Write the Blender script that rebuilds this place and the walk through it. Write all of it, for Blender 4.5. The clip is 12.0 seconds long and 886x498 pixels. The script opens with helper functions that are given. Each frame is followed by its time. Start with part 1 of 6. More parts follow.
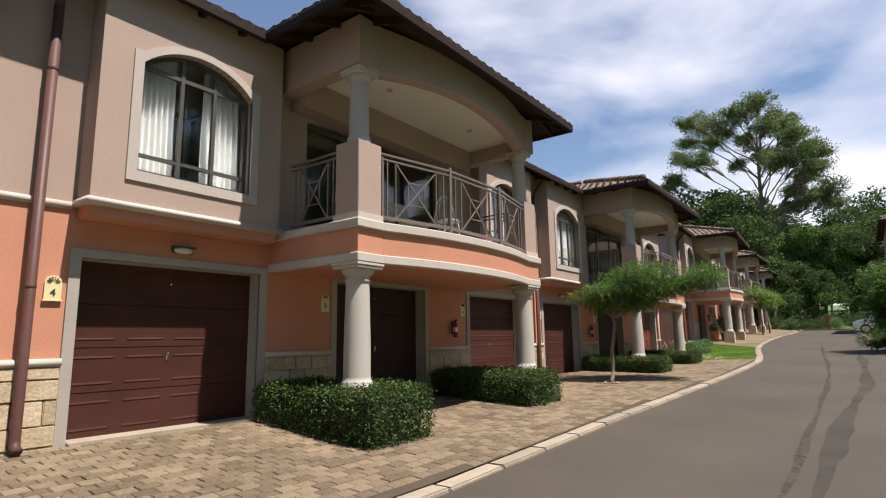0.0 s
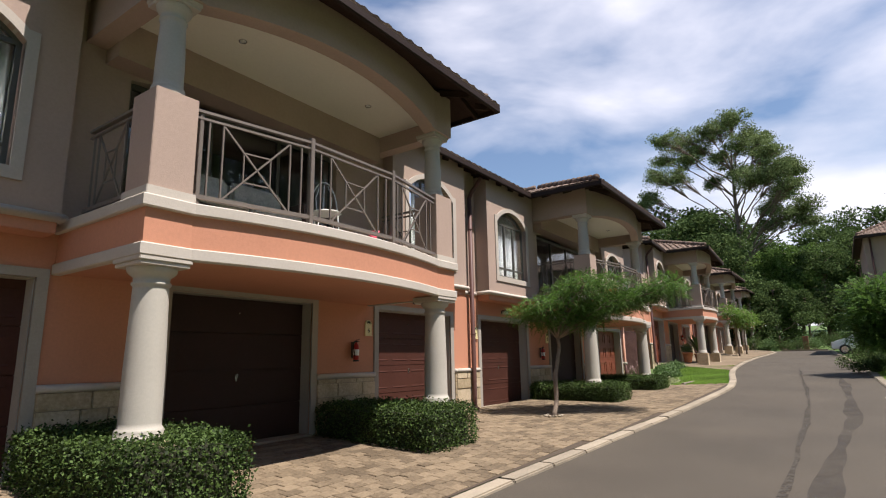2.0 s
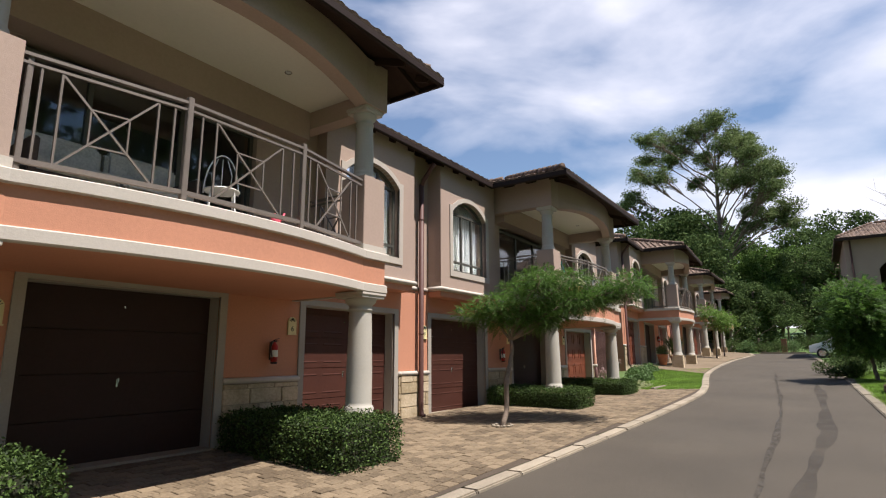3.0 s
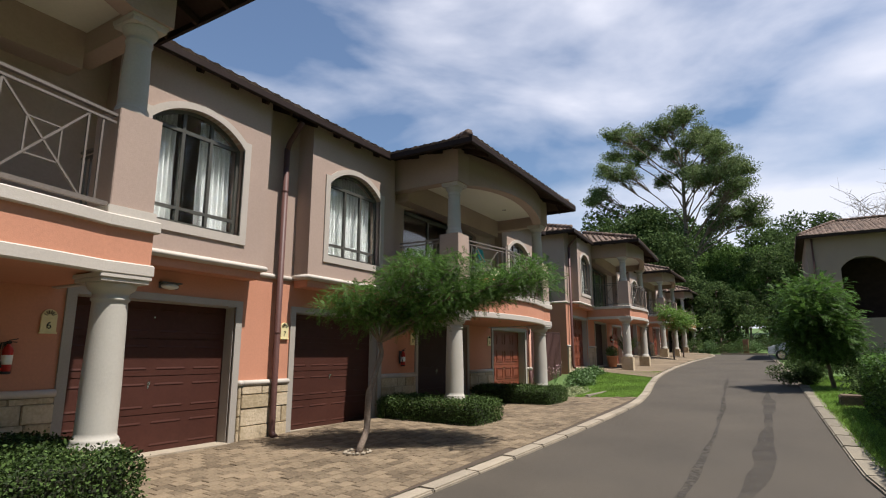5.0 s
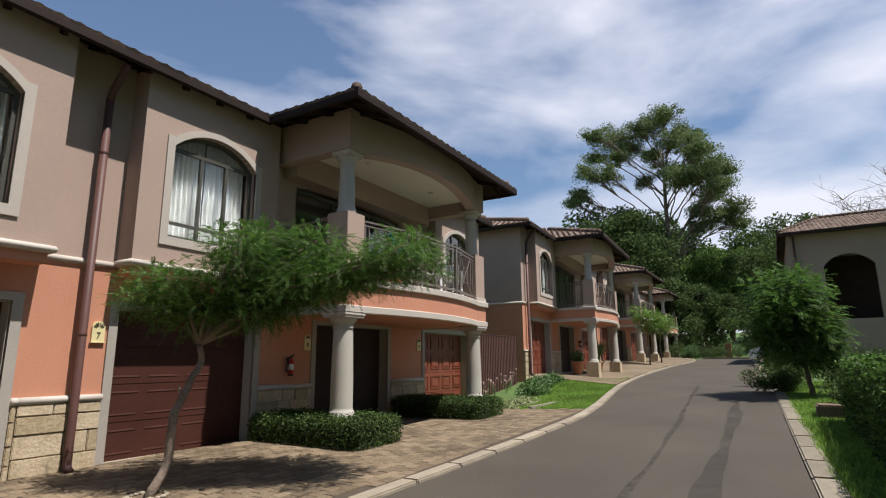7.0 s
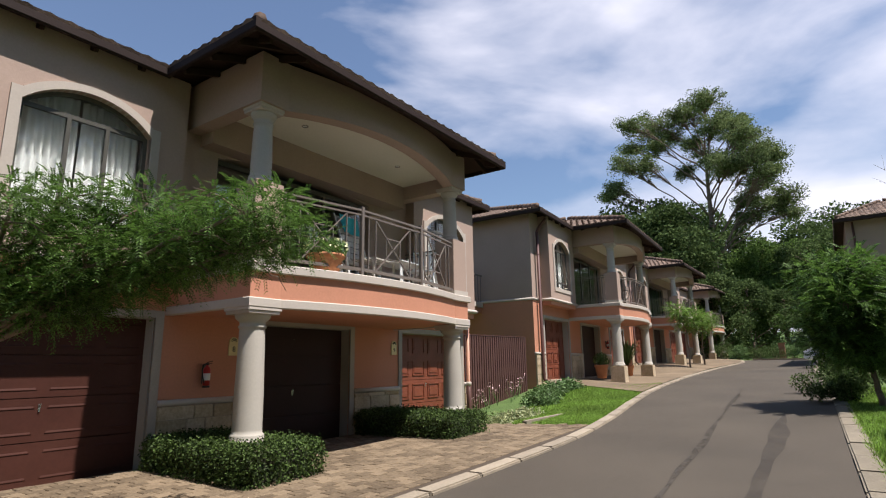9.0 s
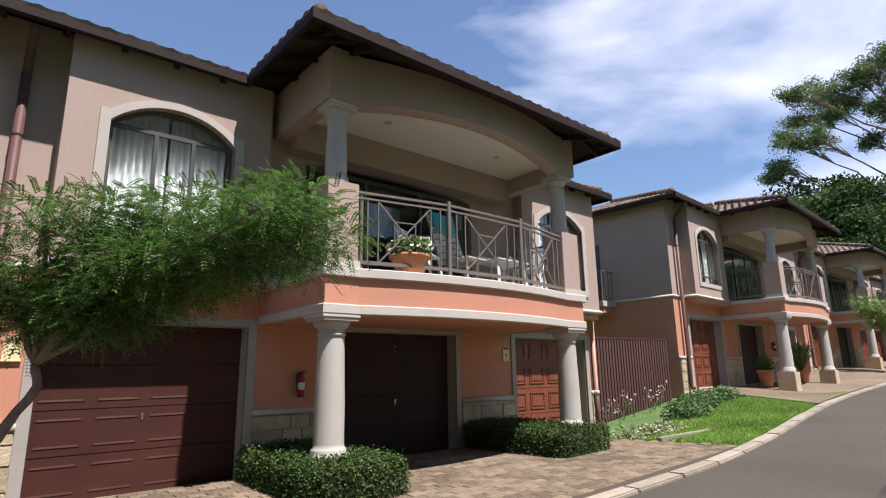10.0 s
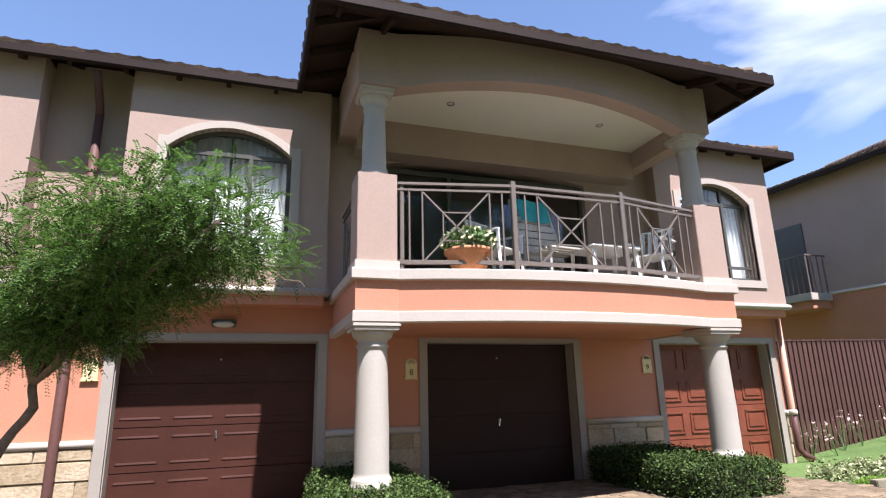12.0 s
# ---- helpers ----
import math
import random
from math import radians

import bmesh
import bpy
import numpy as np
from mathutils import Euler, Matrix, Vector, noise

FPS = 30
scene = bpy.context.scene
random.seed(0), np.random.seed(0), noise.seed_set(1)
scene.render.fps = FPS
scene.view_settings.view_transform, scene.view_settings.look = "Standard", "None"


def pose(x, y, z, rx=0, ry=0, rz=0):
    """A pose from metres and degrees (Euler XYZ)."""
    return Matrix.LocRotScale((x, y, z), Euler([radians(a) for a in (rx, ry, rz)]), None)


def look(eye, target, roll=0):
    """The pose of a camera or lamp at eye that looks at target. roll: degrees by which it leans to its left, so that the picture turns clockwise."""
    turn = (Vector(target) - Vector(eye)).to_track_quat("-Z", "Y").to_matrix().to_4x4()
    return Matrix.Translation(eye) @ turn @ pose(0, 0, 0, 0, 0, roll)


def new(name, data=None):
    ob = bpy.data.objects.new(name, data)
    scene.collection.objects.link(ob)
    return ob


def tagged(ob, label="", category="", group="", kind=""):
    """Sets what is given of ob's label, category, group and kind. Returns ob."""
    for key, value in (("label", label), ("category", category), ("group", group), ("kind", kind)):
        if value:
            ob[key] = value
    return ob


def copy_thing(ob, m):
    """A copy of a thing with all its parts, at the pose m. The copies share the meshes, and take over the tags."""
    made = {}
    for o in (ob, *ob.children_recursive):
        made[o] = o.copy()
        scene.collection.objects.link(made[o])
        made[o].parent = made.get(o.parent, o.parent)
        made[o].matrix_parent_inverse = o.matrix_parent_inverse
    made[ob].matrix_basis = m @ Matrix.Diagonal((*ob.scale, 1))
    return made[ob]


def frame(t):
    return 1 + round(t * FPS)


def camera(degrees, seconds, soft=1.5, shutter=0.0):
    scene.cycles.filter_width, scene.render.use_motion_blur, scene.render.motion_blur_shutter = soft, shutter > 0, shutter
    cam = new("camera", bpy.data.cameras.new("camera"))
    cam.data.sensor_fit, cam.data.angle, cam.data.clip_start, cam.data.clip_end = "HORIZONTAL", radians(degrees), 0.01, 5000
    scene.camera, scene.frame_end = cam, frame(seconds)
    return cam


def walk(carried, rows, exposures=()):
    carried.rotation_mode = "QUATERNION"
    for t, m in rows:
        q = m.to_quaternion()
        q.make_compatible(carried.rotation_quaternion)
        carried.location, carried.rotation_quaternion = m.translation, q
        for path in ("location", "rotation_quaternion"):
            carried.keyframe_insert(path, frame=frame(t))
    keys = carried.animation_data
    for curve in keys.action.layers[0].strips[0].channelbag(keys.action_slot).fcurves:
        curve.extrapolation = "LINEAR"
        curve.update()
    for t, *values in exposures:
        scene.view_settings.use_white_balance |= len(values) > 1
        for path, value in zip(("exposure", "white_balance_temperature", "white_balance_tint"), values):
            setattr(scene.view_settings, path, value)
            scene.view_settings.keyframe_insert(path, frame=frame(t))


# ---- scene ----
cam = camera(77.0, 12.0, 1.15)
PATH = [
    (0, (-2.606, -7.241, 1.085), (-1.027, -6.057, 1.406), -0.9),
    (0.5, (-2.013, -7.201, 1.1), (-0.433, -6.022, 1.439), -1.0),
    (1, (-1.322, -7.172, 1.115), (0.253, -6.001, 1.5), -1.0),
    (1.5, (-0.618, -7.145, 1.1), (0.958, -5.98, 1.497), -1.1),
    (2, (0.057, -7.125, 1.118), (1.661, -5.997, 1.512), -1.1),
    (2.5, (0.758, -7.142, 1.132), (2.373, -6.03, 1.525), -0.9),
    (3, (1.455, -7.187, 1.222), (3.087, -6.096, 1.604), -0.3),
    (5, (4.445, -7.534, 1.36), (6.123, -6.511, 1.732), 0.1),
    (5.5, (5.161, -7.633, 1.337), (6.843, -6.619, 1.714), -0.0),
    (6, (5.813, -7.735, 1.301), (7.501, -6.735, 1.687), -0.5),
    (6.5, (6.52, -7.851, 1.31), (8.208, -6.851, 1.699), -0.4),
    (7, (7.237, -7.899, 1.318), (8.928, -6.907, 1.717), -0.5),
    (9, (9.876, -7.967, 1.364), (11.485, -6.852, 1.774), -0.9),
    (9.5, (10.451, -7.912, 1.411), (11.871, -6.566, 1.827), -0.8),
    (10, (11.034, -7.953, 1.438), (12.299, -6.464, 1.866), -0.9),
    (10.5, (11.618, -7.932, 1.427), (12.701, -6.309, 1.868), -1.2),
    (11, (12.205, -7.916, 1.414), (13.149, -6.212, 1.866), -1.3),
    (11.5, (12.781, -7.897, 1.423), (13.578, -6.121, 1.882), -1.2),
    (12, (13.284, -7.817, 1.431), (13.904, -5.98, 1.919), -1.3),
]
walk(cam, [(t, look(eye, target, roll)) for t, eye, target, roll in PATH],
     exposures=((0.0, 0.73, 6650, 14), (3.0, 0.74, 6550, 13), (5.0, 0.53, 6450, 11), (7.0, 0.46, 6420, 11), (9.0, 0.66, 6500, 14), (9.5, 0.78, 6300, 15), (11.0, 1.12, 6080, 18), (12.0, 1.40, 6060, 19)))

# ---- world, sun ----
SUN_DIR = Vector((0.12, -1.0, 2.22)).normalized()      # towards the sun
ELEV = math.asin(SUN_DIR.z)
world = bpy.data.worlds.new("sky_world")
scene.world = world
world.use_nodes = True
wn, wl = world.node_tree.nodes, world.node_tree.links
wn.clear()
w_out = wn.new("ShaderNodeOutputWorld")
w_bg = wn.new("ShaderNodeBackground")
w_sky = wn.new("ShaderNodeTexSky")
w_sky.sky_type = "NISHITA"
w_sky.sun_disc = False
w_sky.sun_elevation = ELEV
w_sky.sun_rotation = math.atan2(SUN_DIR.x, SUN_DIR.y)
w_sky.air_density, w_sky.dust_density, w_sky.ozone_density = 1.2, 0.05, 4.6
w_tc = wn.new("ShaderNodeTexCoord")
w_map = wn.new("ShaderNodeMapping")
w_map.inputs["Scale"].default_value = (1.0, 1.3, 3.4)
w_map.inputs["Rotation"].default_value = (0.25, 0.35, 0.4)
w_noise = wn.new("ShaderNodeTexNoise")
w_noise.inputs["Scale"].default_value = 2.1
w_noise.inputs["Detail"].default_value = 9.0
w_noise.inputs["Roughness"].default_value = 0.48
w_noise.inputs["Distortion"].default_value = 0.25
w_ramp = wn.new("ShaderNodeValToRGB")
w_ramp.color_ramp.elements[0].position = 0.69
w_ramp.color_ramp.elements[0].color = (0.03, 0.03, 0.03, 1)
w_ramp.color_ramp.elements[1].position = 0.99
w_ramp.color_ramp.elements[1].color = (0.9, 0.9, 0.9, 1)
w_mix = wn.new("ShaderNodeMixRGB")
w_mix.inputs[2].default_value = (8.8, 8.9, 9.8, 1)
w_bg.inputs["Strength"].default_value = 0.078
wl.new(w_tc.outputs["Generated"], w_map.inputs["Vector"])
wl.new(w_map.outputs["Vector"], w_noise.inputs["Vector"])
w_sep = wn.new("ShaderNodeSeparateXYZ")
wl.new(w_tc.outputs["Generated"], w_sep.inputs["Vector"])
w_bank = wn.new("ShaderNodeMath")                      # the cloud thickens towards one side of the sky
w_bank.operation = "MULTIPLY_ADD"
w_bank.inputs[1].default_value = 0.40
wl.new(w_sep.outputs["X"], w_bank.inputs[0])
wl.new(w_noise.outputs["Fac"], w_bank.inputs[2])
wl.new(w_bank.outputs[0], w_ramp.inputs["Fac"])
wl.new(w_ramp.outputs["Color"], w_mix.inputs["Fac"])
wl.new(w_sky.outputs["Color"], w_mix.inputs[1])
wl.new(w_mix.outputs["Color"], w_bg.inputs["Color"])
wl.new(w_bg.outputs["Background"], w_out.inputs["Surface"])

sun_data = bpy.data.lights.new("sun", "SUN")
sun_data.energy = 5.0
sun_data.angle = radians(0.55)
sun_data.color = (1.0, 0.955, 0.90)
sun = new("sun", sun_data)
sun.matrix_world = look(SUN_DIR * 60, (0, 0, 0))


# ---- materials ----
def material(name, base, rough=0.7, spread=0.15, scale=3.0, fine=40.0, bump=0.15, bump_scale=60.0, metal=0.0,
             tint=None, per_object=0.0, per_island=0.0, dirt=0.0, dirt_colour=(0.12, 0.1, 0.08), spec=0.4, sheen_back=0.0):
    """A node material: base colour varied at two scales, relief, stains."""
    m = bpy.data.materials.new(name)
    m.use_nodes = True
    n, l = m.node_tree.nodes, m.node_tree.links
    b = n["Principled BSDF"]
    b.inputs["Roughness"].default_value = rough
    b.inputs["Metallic"].default_value = metal
    b.inputs["Specular IOR Level"].default_value = spec
    tc = n.new("ShaderNodeTexCoord")
    big = n.new("ShaderNodeTexNoise")
    big.inputs["Scale"].default_value = scale
    big.inputs["Detail"].default_value = 5
    small = n.new("ShaderNodeTexNoise")
    small.inputs["Scale"].default_value = fine
    small.inputs["Detail"].default_value = 4
    for t in (big, small):
        l.new(tc.outputs["Object"], t.inputs["Vector"])
    add = n.new("ShaderNodeMath")
    add.operation = "ADD"
    l.new(big.outputs["Fac"], add.inputs[0])
    l.new(small.outputs["Fac"], add.inputs[1])
    value = add.outputs[0]
    lo, hi = 0.7, 1.3
    if per_object or per_island:
        src = n.new("ShaderNodeObjectInfo") if per_object else n.new("ShaderNodeNewGeometry")
        out = src.outputs["Random"] if per_object else src.outputs["Random Per Island"]
        k = n.new("ShaderNodeMath")
        k.operation = "MULTIPLY_ADD"
        k.inputs[1].default_value = per_object or per_island
        k.inputs[2].default_value = -0.5 * (per_object or per_island)
        l.new(out, k.inputs[0])
        a2 = n.new("ShaderNodeMath")
        a2.operation = "ADD"
        l.new(value, a2.inputs[0])
        l.new(k.outputs[0], a2.inputs[1])
        value = a2.outputs[0]
    ramp = n.new("ShaderNodeMapRange")
    ramp.inputs["From Min"].default_value = lo
    ramp.inputs["From Max"].default_value = hi
    l.new(value, ramp.inputs["Value"])
    mix = n.new("ShaderNodeMixRGB")
    other = tint or base
    mix.inputs[1].default_value = (*[max(0.0, c * (1 - spread)) for c in base], 1)
    mix.inputs[2].default_value = (*[min(1.0, c * (1 + spread)) for c in other], 1)
    l.new(ramp.outputs["Result"], mix.inputs["Fac"])
    colour = mix.outputs["Color"]
    if dirt:
        stain = n.new("ShaderNodeTexNoise")
        stain.inputs["Scale"].default_value = scale * 0.45
        stain.inputs["Detail"].default_value = 8
        stain.inputs["Roughness"].default_value = 0.7
        mp = n.new("ShaderNodeMapping")
        mp.inputs["Location"].default_value = (3.1, 7.7, 1.9)
        l.new(tc.outputs["Object"], mp.inputs["Vector"])
        l.new(mp.outputs["Vector"], stain.inputs["Vector"])
        sr = n.new("ShaderNodeMapRange")
        sr.inputs["From Min"].default_value = 0.52
        sr.inputs["From Max"].default_value = 0.75
        sr.inputs["To Max"].default_value = dirt
        l.new(stain.outputs["Fac"], sr.inputs["Value"])
        dm = n.new("ShaderNodeMixRGB")
        dm.inputs[2].default_value = (*dirt_colour, 1)
        l.new(sr.outputs["Result"], dm.inputs["Fac"])
        l.new(colour, dm.inputs[1])
        colour = dm.outputs["Color"]
    l.new(colour, b.inputs["Base Color"])
    if bump:
        rel = n.new("ShaderNodeTexNoise")
        rel.inputs["Scale"].default_value = bump_scale
        rel.inputs["Detail"].default_value = 6
        l.new(tc.outputs["Object"], rel.inputs["Vector"])
        bp = n.new("ShaderNodeBump")
        bp.inputs["Strength"].default_value = bump
        bp.inputs["Distance"].default_value = 0.02
        l.new(rel.outputs["Fac"], bp.inputs["Height"])
        l.new(bp.outputs["Normal"], b.inputs["Normal"])
    if sheen_back:
        tr = n.new("ShaderNodeBsdfTranslucent")
        l.new(colour, tr.inputs["Color"])
        ms = n.new("ShaderNodeMixShader")
        ms.inputs["Fac"].default_value = sheen_back
        l.new(b.outputs["BSDF"], ms.inputs[1])
        l.new(tr.outputs["BSDF"], ms.inputs[2])
        l.new(ms.outputs["Shader"], n["Material Output"].inputs["Surface"])
    return m


def glass_material(name, colour=(0.9, 0.95, 0.95)):
    m = bpy.data.materials.new(name)
    m.use_nodes = True
    b = m.node_tree.nodes["Principled BSDF"]
    b.inputs["Base Color"].default_value = (*colour, 1)
    b.inputs["Roughness"].default_value = 0.02
    b.inputs["Transmission Weight"].default_value = 1.0
    b.inputs["IOR"].default_value = 1.5
    return m


M_SALMON = material("salmon_plaster", (0.53, 0.238, 0.145), 0.8, 0.07, 1.2, 30, 0.12, 90, dirt=0.12, dirt_colour=(0.4, 0.19, 0.12))
M_TAUPE = material("taupe_plaster", (0.395, 0.289, 0.233), 0.85, 0.06, 1.0, 30, 0.12, 90, dirt=0.12, dirt_colour=(0.3, 0.25, 0.2))
# Darker copy of the taupe: shade on the opposite house put into its colour.
M_SHADED_TAUPE = material("shaded_taupe_plaster", (0.27, 0.20, 0.16), 0.88, 0.08, 1.0, 30, 0.12, 90, dirt=0.2, dirt_colour=(0.18, 0.14, 0.11))
M_TRIM = material("pale_trim", (0.4928, 0.44, 0.3784), 0.75, 0.06, 2.0, 40, 0.1, 80, dirt=0.2, dirt_colour=(0.38, 0.35, 0.3))
M_COLUMN = material("column_plaster", (0.4312, 0.3978, 0.3388), 0.75, 0.05, 2.0, 40, 0.1, 80, dirt=0.15, dirt_colour=(0.38, 0.35, 0.3))
M_SURROUND = material("grey_surround", (0.36, 0.324, 0.279), 0.8, 0.07, 2.0, 40, 0.12, 80, dirt=0.25, dirt_colour=(0.25, 0.22, 0.18))
M_FLOORTILE = material("balcony_floor_tile", (0.22, 0.19, 0.155), 0.6, 0.1, 3.0, 30, 0.05, 60)
M_WINTRIM = material("taupe_window_trim", (0.4576, 0.4004, 0.3432), 0.8, 0.05, 2.0, 40, 0.1, 80)
M_CEILING = material("cream_ceiling", (0.74, 0.69, 0.57), 0.85, 0.03, 1.0, 20, 0.05, 60)
M_DOOR = material("brown_door_paint", (0.0627, 0.0233, 0.0166), 0.5, 0.12, 2.0, 25, 0.05, 120, spec=0.2, dirt=0.15, dirt_colour=(0.16, 0.07, 0.05))
M_DOOR_WOOD = material("red_wood_door", (0.19, 0.055, 0.03), 0.45, 0.2, 3.0, 30, 0.05, 120)
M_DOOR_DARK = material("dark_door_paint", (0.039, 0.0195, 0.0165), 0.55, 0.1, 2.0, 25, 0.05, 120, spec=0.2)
M_FASCIA = material("dark_fascia", (0.0285, 0.018, 0.015), 0.65, 0.15, 2.0, 30, 0.08, 60, spec=0.12)
M_TIMBER = material("dark_rafter_timber", (0.042, 0.0255, 0.0195), 0.8, 0.25, 3.0, 40, 0.2, 60, spec=0.1)
M_TILE = material("terracotta_tile", (0.105, 0.066, 0.046), 0.85, 0.25, 2.0, 20, 0.2, 50, tint=(0.155, 0.104, 0.074), per_island=0.5, dirt=0.35)
M_STONE = material("sandstone", (0.44, 0.3388, 0.2024), 0.85, 0.18, 3.0, 22, 0.5, 28, tint=(0.4928, 0.396, 0.2728), per_object=0.5, dirt=0.25, dirt_colour=(0.22, 0.17, 0.11))
M_MORTAR = material("mortar", (0.33, 0.27, 0.19), 0.9, 0.1, 4, 40, 0.3, 60)
M_PIPE = material("brown_pipe", (0.10, 0.048, 0.040), 0.5, 0.15, 3.0, 30, 0.05, 60, spec=0.25)
M_PIPE_SALMON = material("salmon_pipe", (0.55, 0.29, 0.2), 0.5, 0.1, 3.0, 30, 0.05, 60)
M_RAIL = material("rail_metal", (0.20, 0.165, 0.14), 0.45, 0.1, 6.0, 60, 0.05, 100, metal=0.3)
M_WINFRAME = material("window_metal", (0.105, 0.10, 0.085), 0.4, 0.1, 6.0, 60, 0.03, 100, metal=0.3)
M_GLASS = glass_material("window_glass")
M_CURTAIN = material("white_curtain", (0.80, 0.80, 0.78), 0.9, 0.06, 4.0, 60, 0.1, 150, sheen_back=0.3)
M_INTERIOR = material("interior_wall", (0.32, 0.30, 0.27), 0.9, 0.05, 1.0, 20, 0.05, 60)
M_CONCRETE = material("kerb_concrete", (0.289, 0.2422, 0.1785), 0.85, 0.2, 2.5, 30, 0.3, 40, per_object=0.4, dirt=0.55, dirt_colour=(0.25, 0.21, 0.16))
M_WORN_KERB = material("worn_kerb_concrete", (0.204, 0.1742, 0.1275), 0.9, 0.22, 2.5, 30, 0.35, 40, per_object=0.4, dirt=0.6, dirt_colour=(0.13, 0.115, 0.075))
M_PAVER = material("clay_paver", (0.1246, 0.0886, 0.0525), 0.85, 0.24, 0.6, 30, 0.35, 50, tint=(0.182, 0.1353, 0.0845), per_island=0.5, dirt=0.6, dirt_colour=(0.062, 0.048, 0.032))
M_PAVER_ONE = material("clay_paver_single", (0.1246, 0.0886, 0.0525), 0.85, 0.24, 0.6, 30, 0.35, 50, tint=(0.182, 0.1353, 0.0845), per_object=0.5, dirt=0.6, dirt_colour=(0.062, 0.048, 0.032))
M_SAND = material("paving_sand", (0.0697, 0.0508, 0.0344), 0.95, 0.15, 1.5, 40, 0.3, 60, dirt=0.3)
M_ASPHALT = material("asphalt", (0.0656, 0.0536, 0.0392), 0.85, 0.26, 0.45, 120, 0.4, 160, dirt=0.45, dirt_colour=(0.062, 0.053, 0.043))
M_PATCH = material("asphalt_sealed_crack", (0.0536, 0.0448, 0.0344), 0.85, 0.2, 3.0, 80, 0.4, 120)
M_STAIN = material("tar_stain", (0.0528, 0.0448, 0.0368), 0.85, 0.2, 1.0, 60, 0.3, 120)
for mat_, scale_, lo_, hi_ in ((M_PATCH, 9.0, 0.40, 0.54), (M_STAIN, 1.1, 0.25, 0.95)):      # broken, worn-through edges
    nn, ll = mat_.node_tree.nodes, mat_.node_tree.links
    wear = nn.new("ShaderNodeTexNoise")
    wear.inputs["Scale"].default_value = scale_
    wear.inputs["Detail"].default_value = 7
    wear.inputs["Roughness"].default_value = 0.65
    level = nn.new("ShaderNodeMapRange")
    level.inputs["From Min"].default_value, level.inputs["From Max"].default_value = lo_, hi_
    clear = nn.new("ShaderNodeBsdfTransparent")
    blend = nn.new("ShaderNodeMixShader")
    ll.new(nn["Texture Coordinate"].outputs["Object"], wear.inputs["Vector"])
    ll.new(wear.outputs["Fac"], level.inputs["Value"])
    ll.new(level.outputs["Result"], blend.inputs["Fac"])
    ll.new(clear.outputs["BSDF"], blend.inputs[1])
    ll.new(nn["Principled BSDF"].outputs["BSDF"], blend.inputs[2])
    ll.new(blend.outputs["Shader"], nn["Material Output"].inputs["Surface"])
M_GRASS = material("grass_blades", (0.16, 0.26, 0.035), 0.7, 0.35, 0.8, 12, 0, tint=(0.21, 0.35, 0.055), per_island=0.8, sheen_back=0.3)
M_TURF = material("turf", (0.0638, 0.1105, 0.0255), 0.9, 0.3, 0.6, 25, 0.6, 40, tint=(0.085, 0.1445, 0.034), dirt=0.3, dirt_colour=(0.12, 0.09, 0.05))
M_SOIL = material("soil", (0.14, 0.10, 0.065), 0.95, 0.25, 1.5, 30, 0.5, 40)
M_HEDGE = material("hedge_leaf", (0.0357, 0.0609, 0.0168), 0.6, 0.4, 2.0, 20, 0, tint=(0.0651, 0.105, 0.0273), per_island=1.0, sheen_back=0.2, spec=0.15)
M_FEATHER = material("feathery_leaf", (0.06, 0.11, 0.022), 0.6, 0.35, 1.5, 10, 0, tint=(0.094, 0.18, 0.035), per_island=0.9, sheen_back=0.38, spec=0.25)
M_FEATHER_LIGHT = material("light_feathery_leaf", (0.10, 0.18, 0.03), 0.6, 0.35, 1.5, 10, 0, tint=(0.15, 0.25, 0.05), per_island=0.9, sheen_back=0.35, spec=0.25)
M_GUM = material("gum_leaf", (0.10, 0.14, 0.05), 0.7, 0.35, 0.3, 4, 0, tint=(0.165, 0.21, 0.085), per_island=0.8, sheen_back=0.3, spec=0.12)
M_WOOD_LEAF = material("woodland_leaf", (0.075, 0.13, 0.030), 0.8, 0.35, 0.25, 3, 0, tint=(0.125, 0.20, 0.05), per_island=0.7, sheen_back=0.35, spec=0.08)
M_DARK_LEAF = material("dark_woodland_leaf", (0.052, 0.085, 0.026), 0.8, 0.35, 0.25, 3, 0, tint=(0.085, 0.125, 0.042), per_island=0.7, sheen_back=0.3, spec=0.08)
M_BARK = material("bark", (0.17, 0.125, 0.09), 0.9, 0.3, 4.0, 30, 0.6, 30)
M_PALE_BARK = material("pale_bark", (0.30, 0.26, 0.21), 0.85, 0.3, 3.0, 20, 0.4, 20)
M_PLAQUE = material("cream_plaque", (0.72, 0.62, 0.33), 0.5, 0.06, 6, 40, 0.05, 80)
M_INK = material("dark_ink", (0.025, 0.03, 0.025), 0.6, 0.1, 6, 40, 0)
M_RED = material("red_enamel", (0.42, 0.025, 0.02), 0.3, 0.1, 6, 40, 0)
M_BLACK = material("black_rubber", (0.02, 0.02, 0.02), 0.6, 0.1, 6, 40, 0.05, 80)
M_WHITE = material("white_plastic", (0.78, 0.78, 0.75), 0.4, 0.04, 6, 40, 0.02, 80)
M_CHROME = material("bright_metal", (0.7, 0.7, 0.68), 0.25, 0.05, 6, 40, 0, metal=1.0)
M_TERRA = material("terracotta_pot", (0.52, 0.22, 0.10), 0.8, 0.15, 5, 30, 0.15, 60)
M_TEAL = material("teal_fabric", (0.03, 0.33, 0.34), 0.85, 0.15, 8, 60, 0.2, 200)
M_PINK = material("pink_plastic", (0.75, 0.12, 0.17), 0.4, 0.08, 6, 40, 0)
M_DARKWOOD = material("dark_furniture_wood", (0.07, 0.045, 0.032), 0.5, 0.25, 5, 40, 0.1, 80)
M_GREYWOOD = material("weathered_wood", (0.46, 0.43, 0.38), 0.8, 0.2, 5, 40, 0.2, 80)
